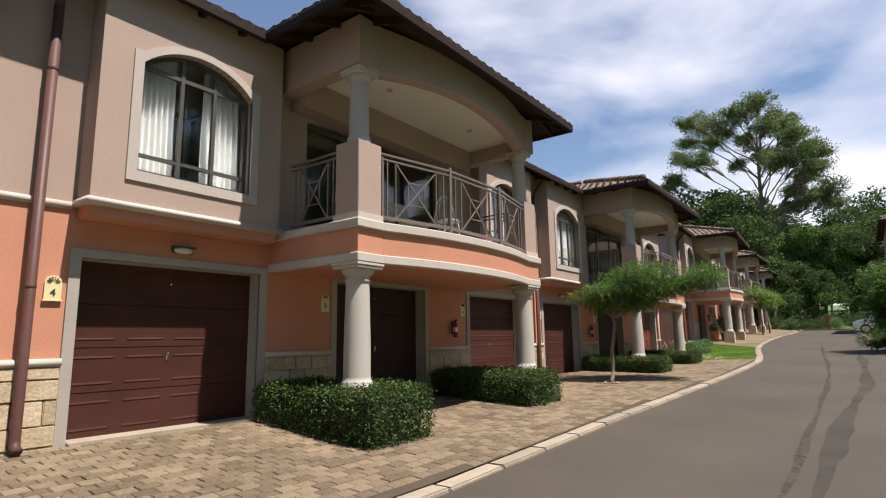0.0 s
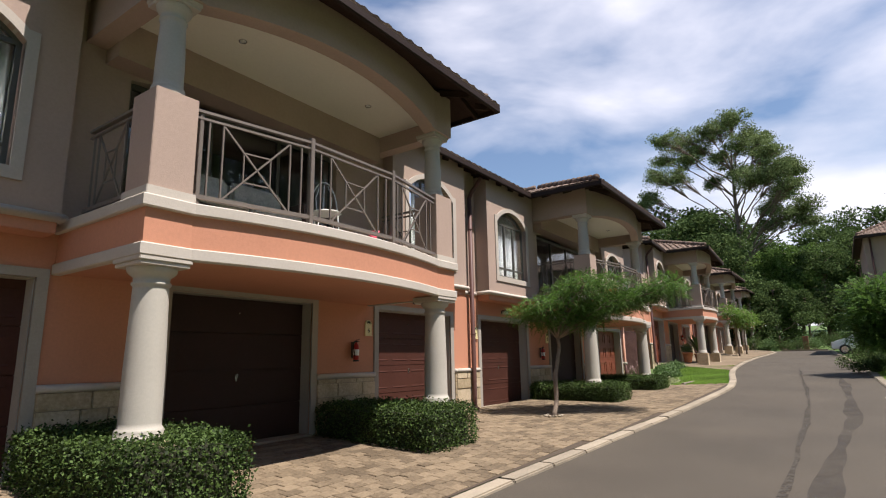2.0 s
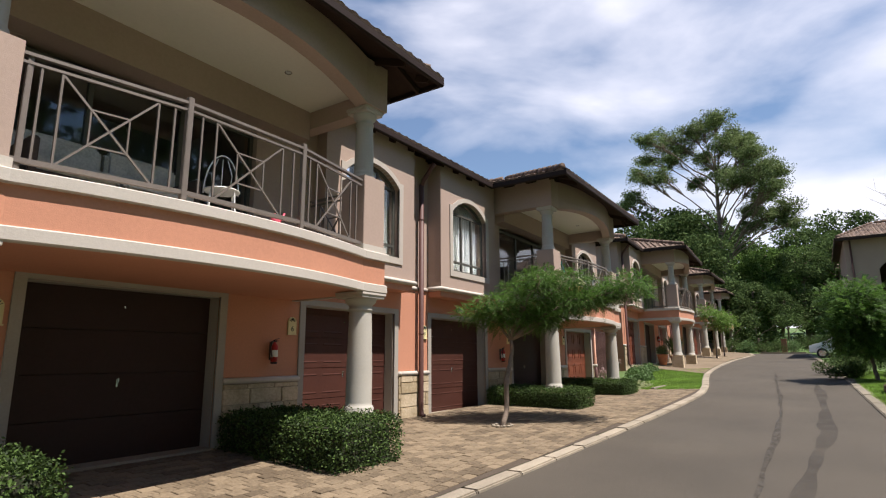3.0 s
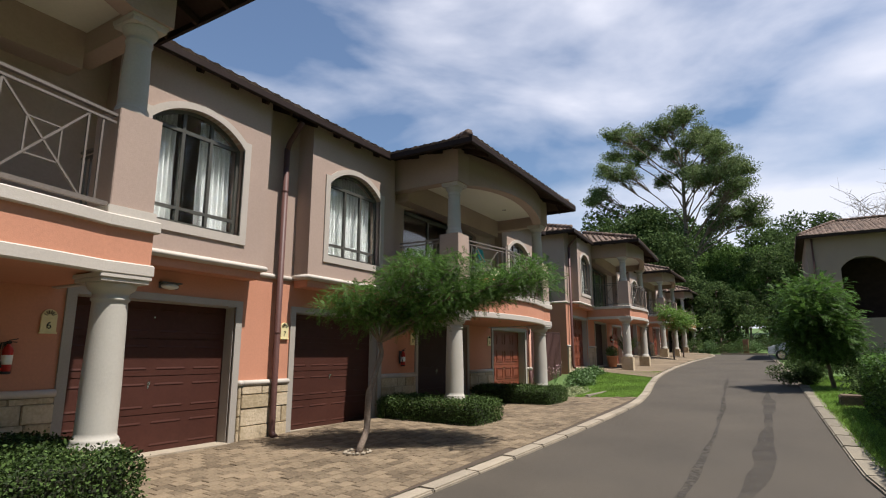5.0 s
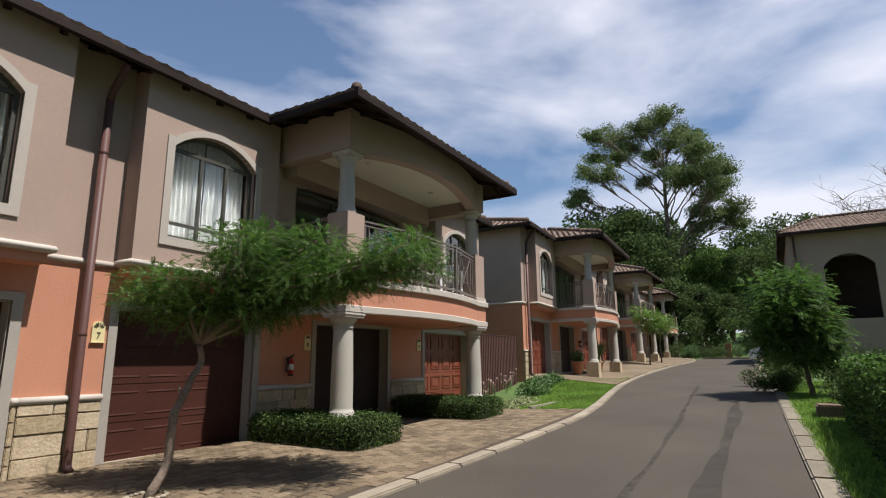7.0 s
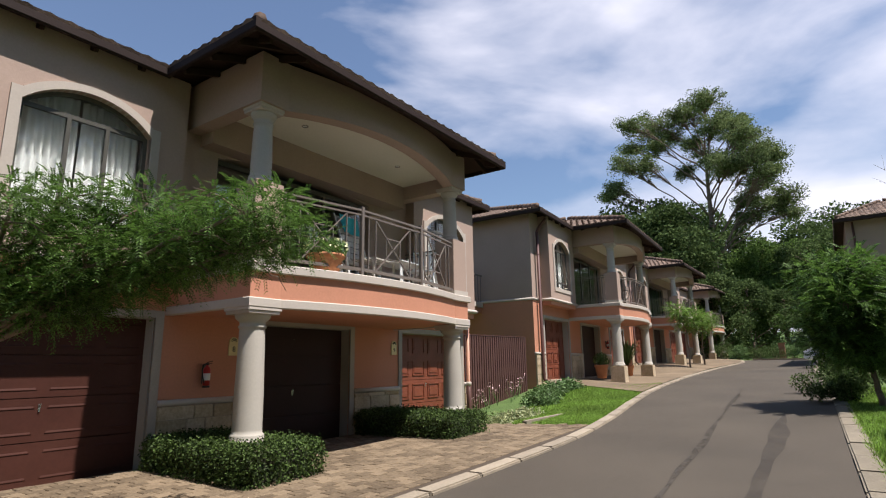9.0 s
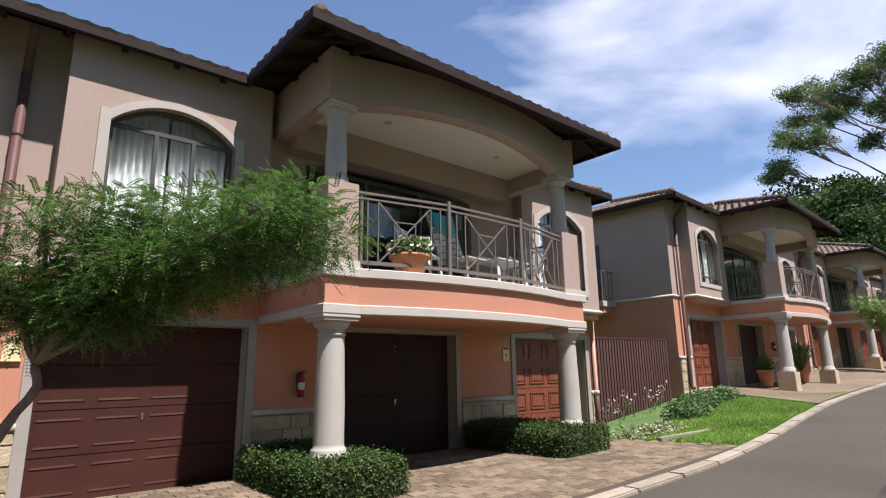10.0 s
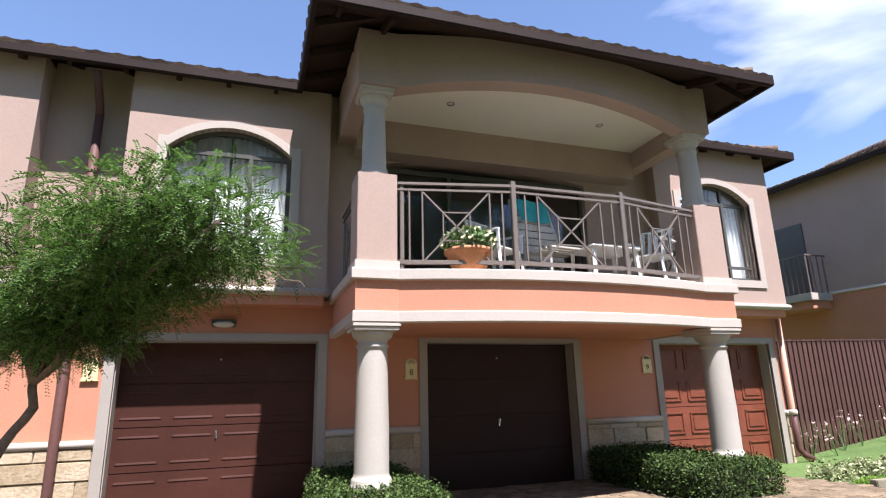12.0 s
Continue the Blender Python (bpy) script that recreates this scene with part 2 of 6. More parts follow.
M_CAR = material("white_car_paint", (0.75, 0.76, 0.77), 0.25, 0.02, 3, 20, 0)
M_FENCE = material("brown_fence_paint", (0.09, 0.042, 0.035), 0.55, 0.18, 3, 30, 0.1, 60, per_object=0.3)
M_BRICK = material("brick_red", (0.30, 0.14, 0.09), 0.85, 0.2, 3, 30, 0.3, 50)
M_LAMP = material("lamp_diffuser", (0.62, 0.60, 0.54), 0.5, 0.05, 6, 40, 0)


# ---- mesh helpers ----
def thing(name, m, label, category, group=""):
    e = new(name)
    e.matrix_world = m
    return tagged(e, label, category, group)


def link_mesh(name, data, parent=None, label="", smooth=False):
    if smooth:
        data.polygons.foreach_set("use_smooth", [True] * len(data.polygons))
    ob = new(name, data)
    if parent is not None:
        ob.parent = parent
    return tagged(ob, label)


def part(name, bm, mat, parent=None, label="", smooth=False):
    me = bpy.data.meshes.new(name)
    bmesh.ops.recalc_face_normals(bm, faces=bm.faces)
    bm.to_mesh(me)
    bm.free()
    me.materials.append(mat)
    return link_mesh(name, me, parent, label, smooth)


def mesh_from(name, verts, faces, mat, parent=None, label="", smooth=False):
    me = bpy.data.meshes.new(name)
    me.from_pydata([tuple(v) for v in verts], [], faces)
    me.materials.append(mat)
    return link_mesh(name, me, parent, label, smooth)


def box(bm, x0, y0, z0, x1, y1, z1, bevel=0.0):
    r = bmesh.ops.create_cube(bm, size=1)
    bmesh.ops.scale(bm, vec=(abs(x1 - x0), abs(y1 - y0), abs(z1 - z0)), verts=r["verts"])
    bmesh.ops.translate(bm, vec=((x0 + x1) / 2, (y0 + y1) / 2, (z0 + z1) / 2), verts=r["verts"])
    if bevel:
        edges = list({e for v in r["verts"] for e in v.link_edges})
        bmesh.ops.bevel(bm, geom=edges, offset=bevel, segments=2, affect="EDGES")
    return bm


def boxed(x0, y0, z0, x1, y1, z1, bevel=0.0):
    return box(bmesh.new(), x0, y0, z0, x1, y1, z1, bevel)


def bar(bm, a, b, w, d=None):
    """A square bar from a to b."""
    a, b = Vector(a), Vector(b)
    d = d or w
    way = (b - a)
    n = way.length
    q = way.to_track_quat("Z", "Y").to_matrix().to_4x4()
    r = bmesh.ops.create_cube(bm, size=1)
    bmesh.ops.transform(bm, matrix=Matrix.Translation((a + b) / 2) @ q @ Matrix.Diagonal((w, d, n, 1)), verts=r["verts"])
    return bm


def lathe(bm, profile, x=0.0, y=0.0, n=28):
    """Turns (radius, z) pairs about the upright axis at x, y."""
    rings = []
    for r, z in profile:
        rings.append([bm.verts.new((x + r * math.cos(2 * math.pi * i / n), y + r * math.sin(2 * math.pi * i / n), z)) for i in range(n)])
    for a, b in zip(rings, rings[1:]):
        for i in range(n):
            bm.faces.new((a[i], a[(i + 1) % n], b[(i + 1) % n], b[i]))
    bm.faces.new(rings[0][::-1])
    bm.faces.new(rings[-1])
    return bm


def tube(bm, pts, radii, n=8):
    pts = [Vector(p) for p in pts]
    rings, q, last = [], None, None
    for i, p in enumerate(pts):
        way = (pts[min(i + 1, len(pts) - 1)] - pts[max(i - 1, 0)]).normalized()
        q = way.to_track_quat("Z", "Y").to_matrix() if q is None else last.rotation_difference(way).to_matrix() @ q      # carried along, without twist
        last = way
        r = radii[i] if hasattr(radii, "__len__") else radii
        rings.append([bm.verts.new(p + q @ Vector((r * math.cos(2 * math.pi * k / n), r * math.sin(2 * math.pi * k / n), 0))) for k in range(n)])
    for a, b in zip(rings, rings[1:]):
        for k in range(n):
            bm.faces.new((a[k], a[(k + 1) % n], b[(k + 1) % n], b[k]))
    bm.faces.new(rings[0][::-1])
    bm.faces.new(rings[-1])
    return bm


def sweep(bm, path, profile, closed_ends=True):
    """Sweeps a closed profile of (out, z) along a plan path; out is to the right of the way walked."""
    path = [Vector((p[0], p[1])) for p in path]
    rings = []
    for i, p in enumerate(path):
        a = (path[i] - path[i - 1]).normalized() if i else None
        b = (path[i + 1] - path[i]).normalized() if i + 1 < len(path) else None
        na = Vector((a.y, -a.x)) if a else None
        nb = Vector((b.y, -b.x)) if b else None
        if na and nb:
            n = (na + nb).normalized()
            n /= max(0.3, n.dot(na))
        else:
            n = na or nb
        rings.append([bm.verts.new((p.x + n.x * o, p.y + n.y * o, z)) for o, z in profile])
    k = len(profile)
    for a, b in zip(rings, rings[1:]):
        for j in range(k):
            bm.faces.new((a[j], a[(j + 1) % k], b[(j + 1) % k], b[j]))
    bm.faces.new(rings[0])
    bm.faces.new(rings[-1][::-1])
    return bm


def hexa(bm, p):
    v = [bm.verts.new(q) for q in p]
    for f in ((0, 1, 2, 3), (7, 6, 5, 4), (0, 4, 5, 1), (1, 5, 6, 2), (2, 6, 7, 3), (3, 7, 4, 0)):
        bm.faces.new([v[i] for i in f])


def slab_col(bm, xa, xb, y0, y1, za0, zb0, za1, zb1):
    """A wall piece from xa to xb whose lower and upper edges may slope."""
    hexa(bm, [(xa, y0, za0), (xb, y0, zb0), (xb, y1, zb0), (xa, y1, za0), (xa, y0, za1), (xb, y0, zb1), (xb, y1, zb1), (xa, y1, za1)])


def arch_z(o, x):
    """The head of opening o = (x0, x1, sill, spring, rise) at x."""
    x0, x1, s, sp, rise = o
    if rise <= 0:
        return sp
    c, h = (x0 + x1) / 2, (x1 - x0) / 2
    r = (h * h + rise * rise) / (2 * rise)
    return sp + math.sqrt(max(0.0, r * r - (x - c) ** 2)) - (r - rise)


def wall_panel(bm, x0, x1, y0, y1, z0, z1, openings=(), seg=18):
    """An upright wall along x with openings that go right through it."""
    x = x0
    for o in sorted(openings):
        if o[0] > x:
            slab_col(bm, x, o[0], y0, y1, z0, z0, z1, z1)
        n = seg if o[4] > 0 else 1
        for i in range(n):
            a, b = o[0] + (o[1] - o[0]) * i / n, o[0] + (o[1] - o[0]) * (i + 1) / n
            if o[2] > z0 + 1e-4:
                slab_col(bm, a, b, y0, y1, z0, z0, o[2], o[2])
            slab_col(bm, a, b, y0, y1, arch_z(o, a), arch_z(o, b), z1, z1)
        x = o[1]
    if x < x1:
        slab_col(bm, x, x1, y0, y1, z0, z0, z1, z1)
    bmesh.ops.remove_doubles(bm, verts=bm.verts, dist=0.0006)
    return bm


def leaf_quads(centres, size, ratio=0.45, rng=None, lift=0.0):
    """Loose leaf quads at the centres, turned at random."""
    rng = rng or np.random.default_rng(1)
    c = np.asarray(centres, float)
    n = len(c)
    a = rng.normal(size=(n, 3))
    a[:, 2] = a[:, 2] * 0.7 + lift
    a /= np.linalg.norm(a, axis=1)[:, None]
    b = rng.normal(size=(n, 3))
    b -= (b * a).sum(1)[:, None] * a
    b /= np.linalg.norm(b, axis=1)[:, None] + 1e-9
    s = (size * rng.uniform(0.6, 1.35, n))[:, None]
    v = np.stack([c - a * s * 0.5, c + b * s * ratio * 0.5, c + a * s * 0.5, c - b * s * ratio * 0.5], 1).reshape(-1, 3)
    f = np.arange(4 * n).reshape(-1, 4)
    return v, f


def quads_object(name, v, f, mat, parent=None, label=""):
    me = bpy.data.meshes.new(name)
    me.vertices.add(len(v))
    me.vertices.foreach_set("co", np.asarray(v, np.float32).ravel())
    me.loops.add(f.size)
    me.loops.foreach_set("vertex_index", f.ravel().astype(np.int32))
    me.polygons.add(len(f))
    me.polygons.foreach_set("loop_start", np.arange(0, f.size, f.shape[1], dtype=np.int32))
    me.update(calc_edges=True)
    me.materials.append(mat)
    return link_mesh(name, me, parent, label)


# ---- levels of the ground ----
def road_z(x):
    return float(np.interp(x, [-60, -30, 2, 14, 34, 60, 75, 120], [-0.8, -0.65, -0.38, -0.03, 0.66, 1.38, 1.6, 1.7]))


def front_z(x):
    return float(np.interp(x, [-60, -12, 10, 12.5, 22.3, 26, 27.5, 39, 42, 54, 59, 75, 120], [-0.1, -0.03, 0.0, 0.06, 0.1, 0.55, 0.78, 0.86, 1.25, 1.35, 1.55, 1.7, 1.8]))


def kerb_left(x):
    return float(np.interp(x, [-60, -5, 2, 6, 10, 13, 16, 18.6, 20, 22, 25, 28, 31, 36, 43, 55, 62], [-3.4, -3.76, -3.82, -3.87, -4.03, -4.15, -4.24, -4.28, -4.19, -3.96, -3.5, -3.1, -2.85, -2.6, -2.4, -2.5, -1.5]))


def kerb_right(x):
    return float(np.interp(x, [-60, 0, 8, 11, 13, 16, 19.3, 27.6, 43, 52, 62], [-9.6, -9.3, -8.8, -8.4, -8.15, -8.04, -7.93, -7.68, -6.85, -6.4, -6.0]))


def ground_z(x, y):
    k, r = kerb_left(x), kerb_right(x)
    if y >= k:
        t = min(1.0, max(0.0, (y - k) / (-0.05 - k)))
        return (road_z(x) + 0.05) * (1 - t) + front_z(x) * t
    if y <= r:
        d = r - y
        return road_z(x) + 0.06 + 0.02 * min(d, 30)
    return road_z(x)


# ---- ground, road, paving ----
def grid_sheet(name, xs, rows, mat, label, lift):
    """A sheet over x stations; rows(x) gives the y values there."""
    verts, faces = [], []
    k = len(rows(xs[0]))
    for x in xs:
        for y in rows(x):
            verts.append((x, y, lift(x, y)))
    for i in range(len(xs) - 1):
        for j in range(k - 1):
            a = i * k + j
            faces.append((a, a + k, a + k + 1, a + 1))
    ob = mesh_from(name, verts, faces, mat, None, "", True)
    return tagged(ob, label, name, kind="structure")


def far_rise(x, y):
    """The wooded bank beyond the end of the lane."""
    d = max(0.0, x - 66) * 0.07 + max(0.0, -14 - y) * 0.02
    return min(d, 6.0)


xs_all = [-300, -120, -60] + list(np.arange(-40, 64, 1.5)) + [66, 70, 76, 84, 95, 110, 140, 200, 350, 900]


def ground_rows(x):
    k, r = kerb_left(min(x, 62)), kerb_right(min(x, 62))
    return [-900, -300, -120, -60, -40, -28, -20, -16, -13, -11, r - 1.2, r - 0.2, r, k, k + 0.2, k + 1, k + 2, 0, 2, 6, 12, 25, 60, 150, 400, 900]


grid_sheet("ground", xs_all, ground_rows, M_TURF, "green turf and soil ground around the lane",
           lambda x, y: ground_z(x, y) - 0.07 + far_rise(x, y) - (0.1 if kerb_right(x) - 0.1 <= y <= kerb_left(x) + 0.1 and x < 64 else 0.0))
xs_road = list(np.arange(-40, 63, 1.0))
grid_sheet("road", xs_road, lambda x: list(np.linspace(kerb_right(x) - 0.05, kerb_left(x) + 0.05, 9)), M_ASPHALT,
           "worn grey-brown asphalt lane with sealed cracks", lambda x, y: road_z(x) + 0.0)
tagged(bpy.data.objects["road"], category="road")

# Sealed crack and a tar stain beside it: dark ragged bands along the lane.
for knots_x, knots_y, width, seed, mat_, rise in (((2.0, 8.5, 12.0, 14.6, 18.5, 24.0, 30.0), (-6.5, -6.45, -6.41, -6.36, -6.17, -5.77, -5.4), 0.14, 3, M_PATCH, 0.006),
                                                  ((2.0, 5.0, 8.7, 13.0, 19.0, 24.0), (-6.75, -6.75, -6.85, -7.12, -7.06, -6.9), 0.34, 8, M_STAIN, 0.004)):
    rr = np.random.default_rng(seed)
    xs = np.arange(knots_x[0], knots_x[-1], 0.25)
    verts, faces = [], []
    for i, x in enumerate(xs):
        c = float(np.interp(x, knots_x, knots_y)) + 0.012 * math.sin(x * 1.7 + seed) + 0.006 * math.sin(x * 4.1)
        w = width * (0.62 + 0.22 * math.sin(x * 0.9 + seed) + 0.08 * math.sin(x * 3.7)) * min(1.0, 0.15 + 0.3 * min(x - knots_x[0], knots_x[-1] - x))
        verts += [(x, c - w * rr.uniform(0.47, 0.52), road_z(x) + rise), (x, c + w * rr.uniform(0.47, 0.52), road_z(x) + rise)]
        if i:
            faces.append((2 * i - 2, 2 * i, 2 * i + 1, 2 * i - 1))
    tagged(mesh_from("road_patch", verts, faces, mat_), "dark tar seal over a long crack in asphalt" if seed == 3 else "faint dark tar stain along the asphalt", "road patch", "tar seals", "structure")
# Dark tar band and the raised stop at the far end.
tagged(part("speed_hump", boxed(60.2, -6.0, road_z(60.5) - 0.05, 60.9, -2.4, road_z(60.5) + 0.12, 0.04), M_CONCRETE),
       "low concrete edge across the end of the lane", "kerb", kind="structure")

paved = grid_sheet("pavement", list(np.arange(-40, 20.6, 0.5)), lambda x: list(np.linspace(kerb_left(x) + 0.2, 0.02, 6)), M_SAND,
                   "tan clay block paving in front of the garages", lambda x, y: ground_z(x, y) - 0.012)
paved2 = grid_sheet("pavement", list(np.arange(27.6, 62, 0.8)), lambda x: list(np.linspace(kerb_left(x) + 0.2, 1.2 + 0.03 * (x - 27), 6)), M_PAVER,
                    "tan paving along the farther houses", lambda x, y: ground_z(x, y) - 0.004)

# Kerb stones, one object each, alike ones sharing a mesh.
kerb_bm = boxed(-0.49, -0.11, -0.16, 0.49, 0.11, 0.0, 0.018)
kerb_me = bpy.data.meshes.new("kerb_stone")
kerb_bm.to_mesh(kerb_me)
kerb_bm.free()
kerb_me.materials.append(M_CONCRETE)
kerb_wide = kerb_me.copy()
kerb_wide.transform(Matrix.Diagonal((1, 1.3, 1, 1)))
kerb_wide.materials.clear()
kerb_wide.materials.append(M_WORN_KERB)
for key, fy, x_end in (("left", kerb_left, 60), ("right", kerb_right, 58)):
    root = thing("kerb", Matrix.Identity(4), "pale concrete kerb stones edging the asphalt lane", "kerb", "lane kerbs")
    root["kind"] = "structure"
    x = -14.0
    sgn = 1 if key == "left" else -1
    while x < x_end:
        x2 = x + 1.0
        for _ in range(3):
            L = math.hypot(x2 - x, fy(x2) - fy(x))
            x2 = x + (x2 - x) / L
        a, b = Vector((x, fy(x) + sgn * (0.1 if sgn > 0 else 0.15), road_z(x) + 0.042)), Vector((x2, fy(x2) + sgn * (0.1 if sgn > 0 else 0.15), road_z(x2) + 0.042))
        way = b - a
        ob = new("kerb_stone", kerb_me if key == "left" else kerb_wide)
        ob.parent = root
        ob.matrix_world = Matrix.Translation((a + b) / 2 + Vector((0, 0, random.uniform(-0.006, 0.006)))) @ Euler((random.uniform(-0.012, 0.012), -math.atan2(way.z, way.xy.length), math.atan2(way.y, way.x) + random.uniform(-0.006, 0.006))).to_matrix().to_4x4()
        x = x2


# ---- the townhouse module ----
BX0, BX1, BY = 2.59, 7.77, -1.92            # balcony: ends and front line
PIER = 0.48
BOW = 0.30
BAY = -0.36                                # front of the bays
WIN1 = (0.38, 1.94, 3.17, 4.58, 0.34)
WIN2 = (8.50, 10.06, 3.17, 4.58, 0.34)
GARAGES = ((0.0, 2.42), (3.96, 6.37), (8.0, 10.39))
EAVE_Z, EAVE_Y, HIP_X0, HIP_X1, HIP_Y = 5.63, -0.53, 2.03, 8.33, -2.53
PITCH = 0.36
XR, YB = 10.58, 8.0


def bow_y(x):
    a, b = BX0 + PIER, BX1 - PIER
    if x <= a or x >= b:
        return BY
    u = (x - (a + b) / 2) / ((b - a) / 2)
    return BY - BOW * (1 - u * u)


def bow_path(x0=BX0, x1=BX1, n=22):
    a, b = BX0 + PIER, BX1 - PIER
    xs = [x0] + [x for x in np.linspace(a, b, n) if x0 < x < x1] + [x1]
    return [(x, bow_y(x)) for x in xs]


def front_path():
    return [(BX0, 0.0)] + bow_path() + [(BX1, 0.0)]


def band_profile(z0, z1, out, back=0.06, r=0.012):
    return [(-back, z0), (out - r, z0), (out, z0 + r), (out, z1 - r), (out - r, z1), (-back, z1)]


def roll_profile(z0, z1, out):
    h = (z1 - z0) / 2
    pts = [(-0.03, z0)]
    for i in range(7):
        a = -math.pi / 2 + math.pi * i / 6
        pts.append((out - h + h * math.cos(a), z0 + h + h * math.sin(a)))
    return pts + [(-0.03, z1)]


def garage_door(parent, x0, x1, style):
    """A sectional door in four leaves with raised panels."""
    y, h = 0.22, 2.1
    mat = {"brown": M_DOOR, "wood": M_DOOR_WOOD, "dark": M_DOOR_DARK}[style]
    d = part("garage_door", boxed(x0 - 0.03, y + 0.03, -0.12, x1 + 0.03, y + 0.07, h + 0.03), mat, parent, {"brown": "brown sectional garage door", "wood": "red-brown panelled garage door", "dark": "very dark brown garage door"}[style])
    rows = 4
    cols = 4 if style != "dark" else 3
    for r in range(rows):
        z0, z1 = r * h / rows + (0.004 if r else -0.1), (r + 1) * h / rows - 0.004
        bm = boxed(x0 + 0.006, y, z0, x1 - 0.006, y + 0.03, z1, 0.004)
        w = (x1 - x0) / cols
        for c in range(cols if style != "dark" else 0):
            px0, px1 = x0 + c * w + 0.07, x0 + (c + 1) * w - 0.07
            pz0, pz1 = r * h / rows + 0.09, (r + 1) * h / rows - 0.09
            if style == "wood":
                for fx0, fz0, fx1, fz1 in ((px0, pz0, px1, pz0 + 0.025), (px0, pz1 - 0.025, px1, pz1), (px0, pz0, px0 + 0.025, pz1), (px1 - 0.025, pz0, px1, pz1)):
                    box(bm, fx0, y - 0.016, fz0, fx1, y + 0.002, fz1, 0.005)
                box(bm, px0 + 0.06, y - 0.012, pz0 + 0.06, px1 - 0.06, y + 0.002, pz1 - 0.06, 0.008)
            else:
                for zz, dp in ((pz0 + 0.02, 0.007), (pz1 - 0.02, 0.007)):      # ledges that face up and out
                    hexa(bm, [(px0, y - dp, zz - 0.012), (px1, y - dp, zz - 0.012), (px1, y + 0.002, zz - 0.02), (px0, y + 0.002, zz - 0.02),
                              (px0 + 0.008, y - dp, zz - 0.008), (px1 - 0.008, y - dp, zz - 0.008), (px1 - 0.02, y + 0.002, zz + 0.02), (px0 + 0.02, y + 0.002, zz + 0.02)])
        part("door_leaf", bm, mat, d)
    c = (x0 + x1) / 2 - 0.02
    hb = boxed(c - 0.011, y - 0.01, 0.88, c + 0.011, y, 0.98, 0.004)
    bar(hb, (c, y - 0.03, 0.93), (c + 0.002, y - 0.03, 0.985), 0.012, 0.012)
    bar(hb, (c, y, 0.935), (c, y - 0.036, 0.935), 0.011)
    part("door_handle", hb, M_CHROME, d, "bright metal handle")
    part("door_lock", lathe(bmesh.new(), [(0.001, 1.86), (0.014, 1.865), (0.014, 1.885), (0.001, 1.89)], c, y - 0.008, 10), M_CHROME, d, "small round metal lock")
    return d


def window(parent, o, y, full=False):
    """A metal-framed three-light window with an arched head, glass and curtains."""
    x0, x1, s, sp, rise = o
    inset = 0.10
    yf0, yf1 = y + inset, y + inset + 0.05
    root = part("window_frame", bmesh.new(), M_WINFRAME, parent, "dark metal window frame")
    bm = bmesh.new()
    t = 0.055
    n = 20
    for i in range(n):
        a, b = x0 + (x1 - x0) * i / n, x0 + (x1 - x0) * (i + 1) / n
        slab_col(bm, a, b, yf0, yf1, arch_z(o, a) - t, arch_z(o, b) - t, arch_z(o, a) + 0.01, arch_z(o, b) + 0.01)
    box(bm, x0, yf0 + 0.002, s, x0 + t, yf1, sp)
    box(bm, x1 - t, yf0 + 0.002, s, x1, yf1, sp)
    box(bm, x0, yf0 + 0.001, s, x1, yf1, s + t)
    box(bm, x0 + t, yf0, sp - 0.03, x1 - t, yf1, sp + 0.025)
    box(bm, x0 + t, yf0, s + 0.22, x1 - t, yf1, s + 0.265)
    w = (x1 - x0)
    for k in (0.36, 0.66):
        box(bm, x0 + w * k - 0.025, yf0 - 0.004, s + t, x0 + w * k + 0.025, yf1, (sp if full else arch_z(o, x0 + w * k) - 0.02))
    bm.to_mesh(root.data)
    bm.free()
    # Glass in three lights.
    xs = [x0 + t, x0 + w * 0.36, x0 + w * 0.66, x1 - t]
    for a, b in zip(xs, xs[1:]):
        g = bmesh.new()
        m = 6
        for i in range(m):
            p, q = a + (b - a) * i / m, a + (b - a) * (i + 1) / m
            slab_col(g, p, q, yf0 + 0.02, yf0 + 0.026, s + t, s + t, arch_z(o, p) - t, arch_z(o, q) - t)
        bmesh.ops.remove_doubles(g, verts=g.verts, dist=0.0005)
        pane = part("pane", g, M_GLASS, root, "clear window glass")
        pane.visible_shadow = False
    # Curtains drawn to both sides.
    for a, b, k in ((x0 + 0.02, x0 + w * 0.37, 7), (x0 + w * 0.62, x1 - 0.02, 6)) if not full else ((x0 + 0.02, x0 + w * 0.48, 8), (x0 + w * 0.5, x1 - 0.02, 8)):
        cb = bmesh.new()
        m = k * 8
        rows = []
        for zi in range(7):
            z = s + 0.02 + (sp + rise - s - 0.03) * zi / 6
            rows.append([cb.verts.new((a + (b - a) * i / m, y + 0.30 + 0.035 * math.sin(2 * math.pi * i / 8 + 0.25 * zi) * (1.15 - 0.08 * zi) + 0.012 * math.sin(i * 0.9 + zi), z)) for i in range(m + 1)])
        for r0, r1 in zip(rows, rows[1:]):
            for i in range(m):
                cb.faces.new((r0[i], r0[i + 1], r1[i + 1], r1[i]))
        part("curtain", cb, M_CURTAIN, root, "white gathered curtain", True)
    # Raised plaster surround with an arched head, and a sill.
    sb = bmesh.new()
    e = 0.12
    outer = (x0 - e, x1 + e, s, sp + 0.03, rise + 0.07)
    for i in range(n):
        a, b = x0 + (x1 - x0) * i / n, x0 + (x1 - x0) * (i + 1) / n
        slab_col(sb, a, b, y - 0.025, y + inset, arch_z(o, a), arch_z(o, b), arch_z(outer, a), arch_z(outer, b))
    for a, b in ((x0 - e, x0), (x1, x1 + e)):
        slab_col(sb, a, b, y - 0.025, y + 0.04, s - 0.13, s - 0.13, sp + 0.14, sp + 0.14)
    slab_col(sb, x0, x1, y - 0.025, y + inset, s - 0.13, s - 0.13, s, s)
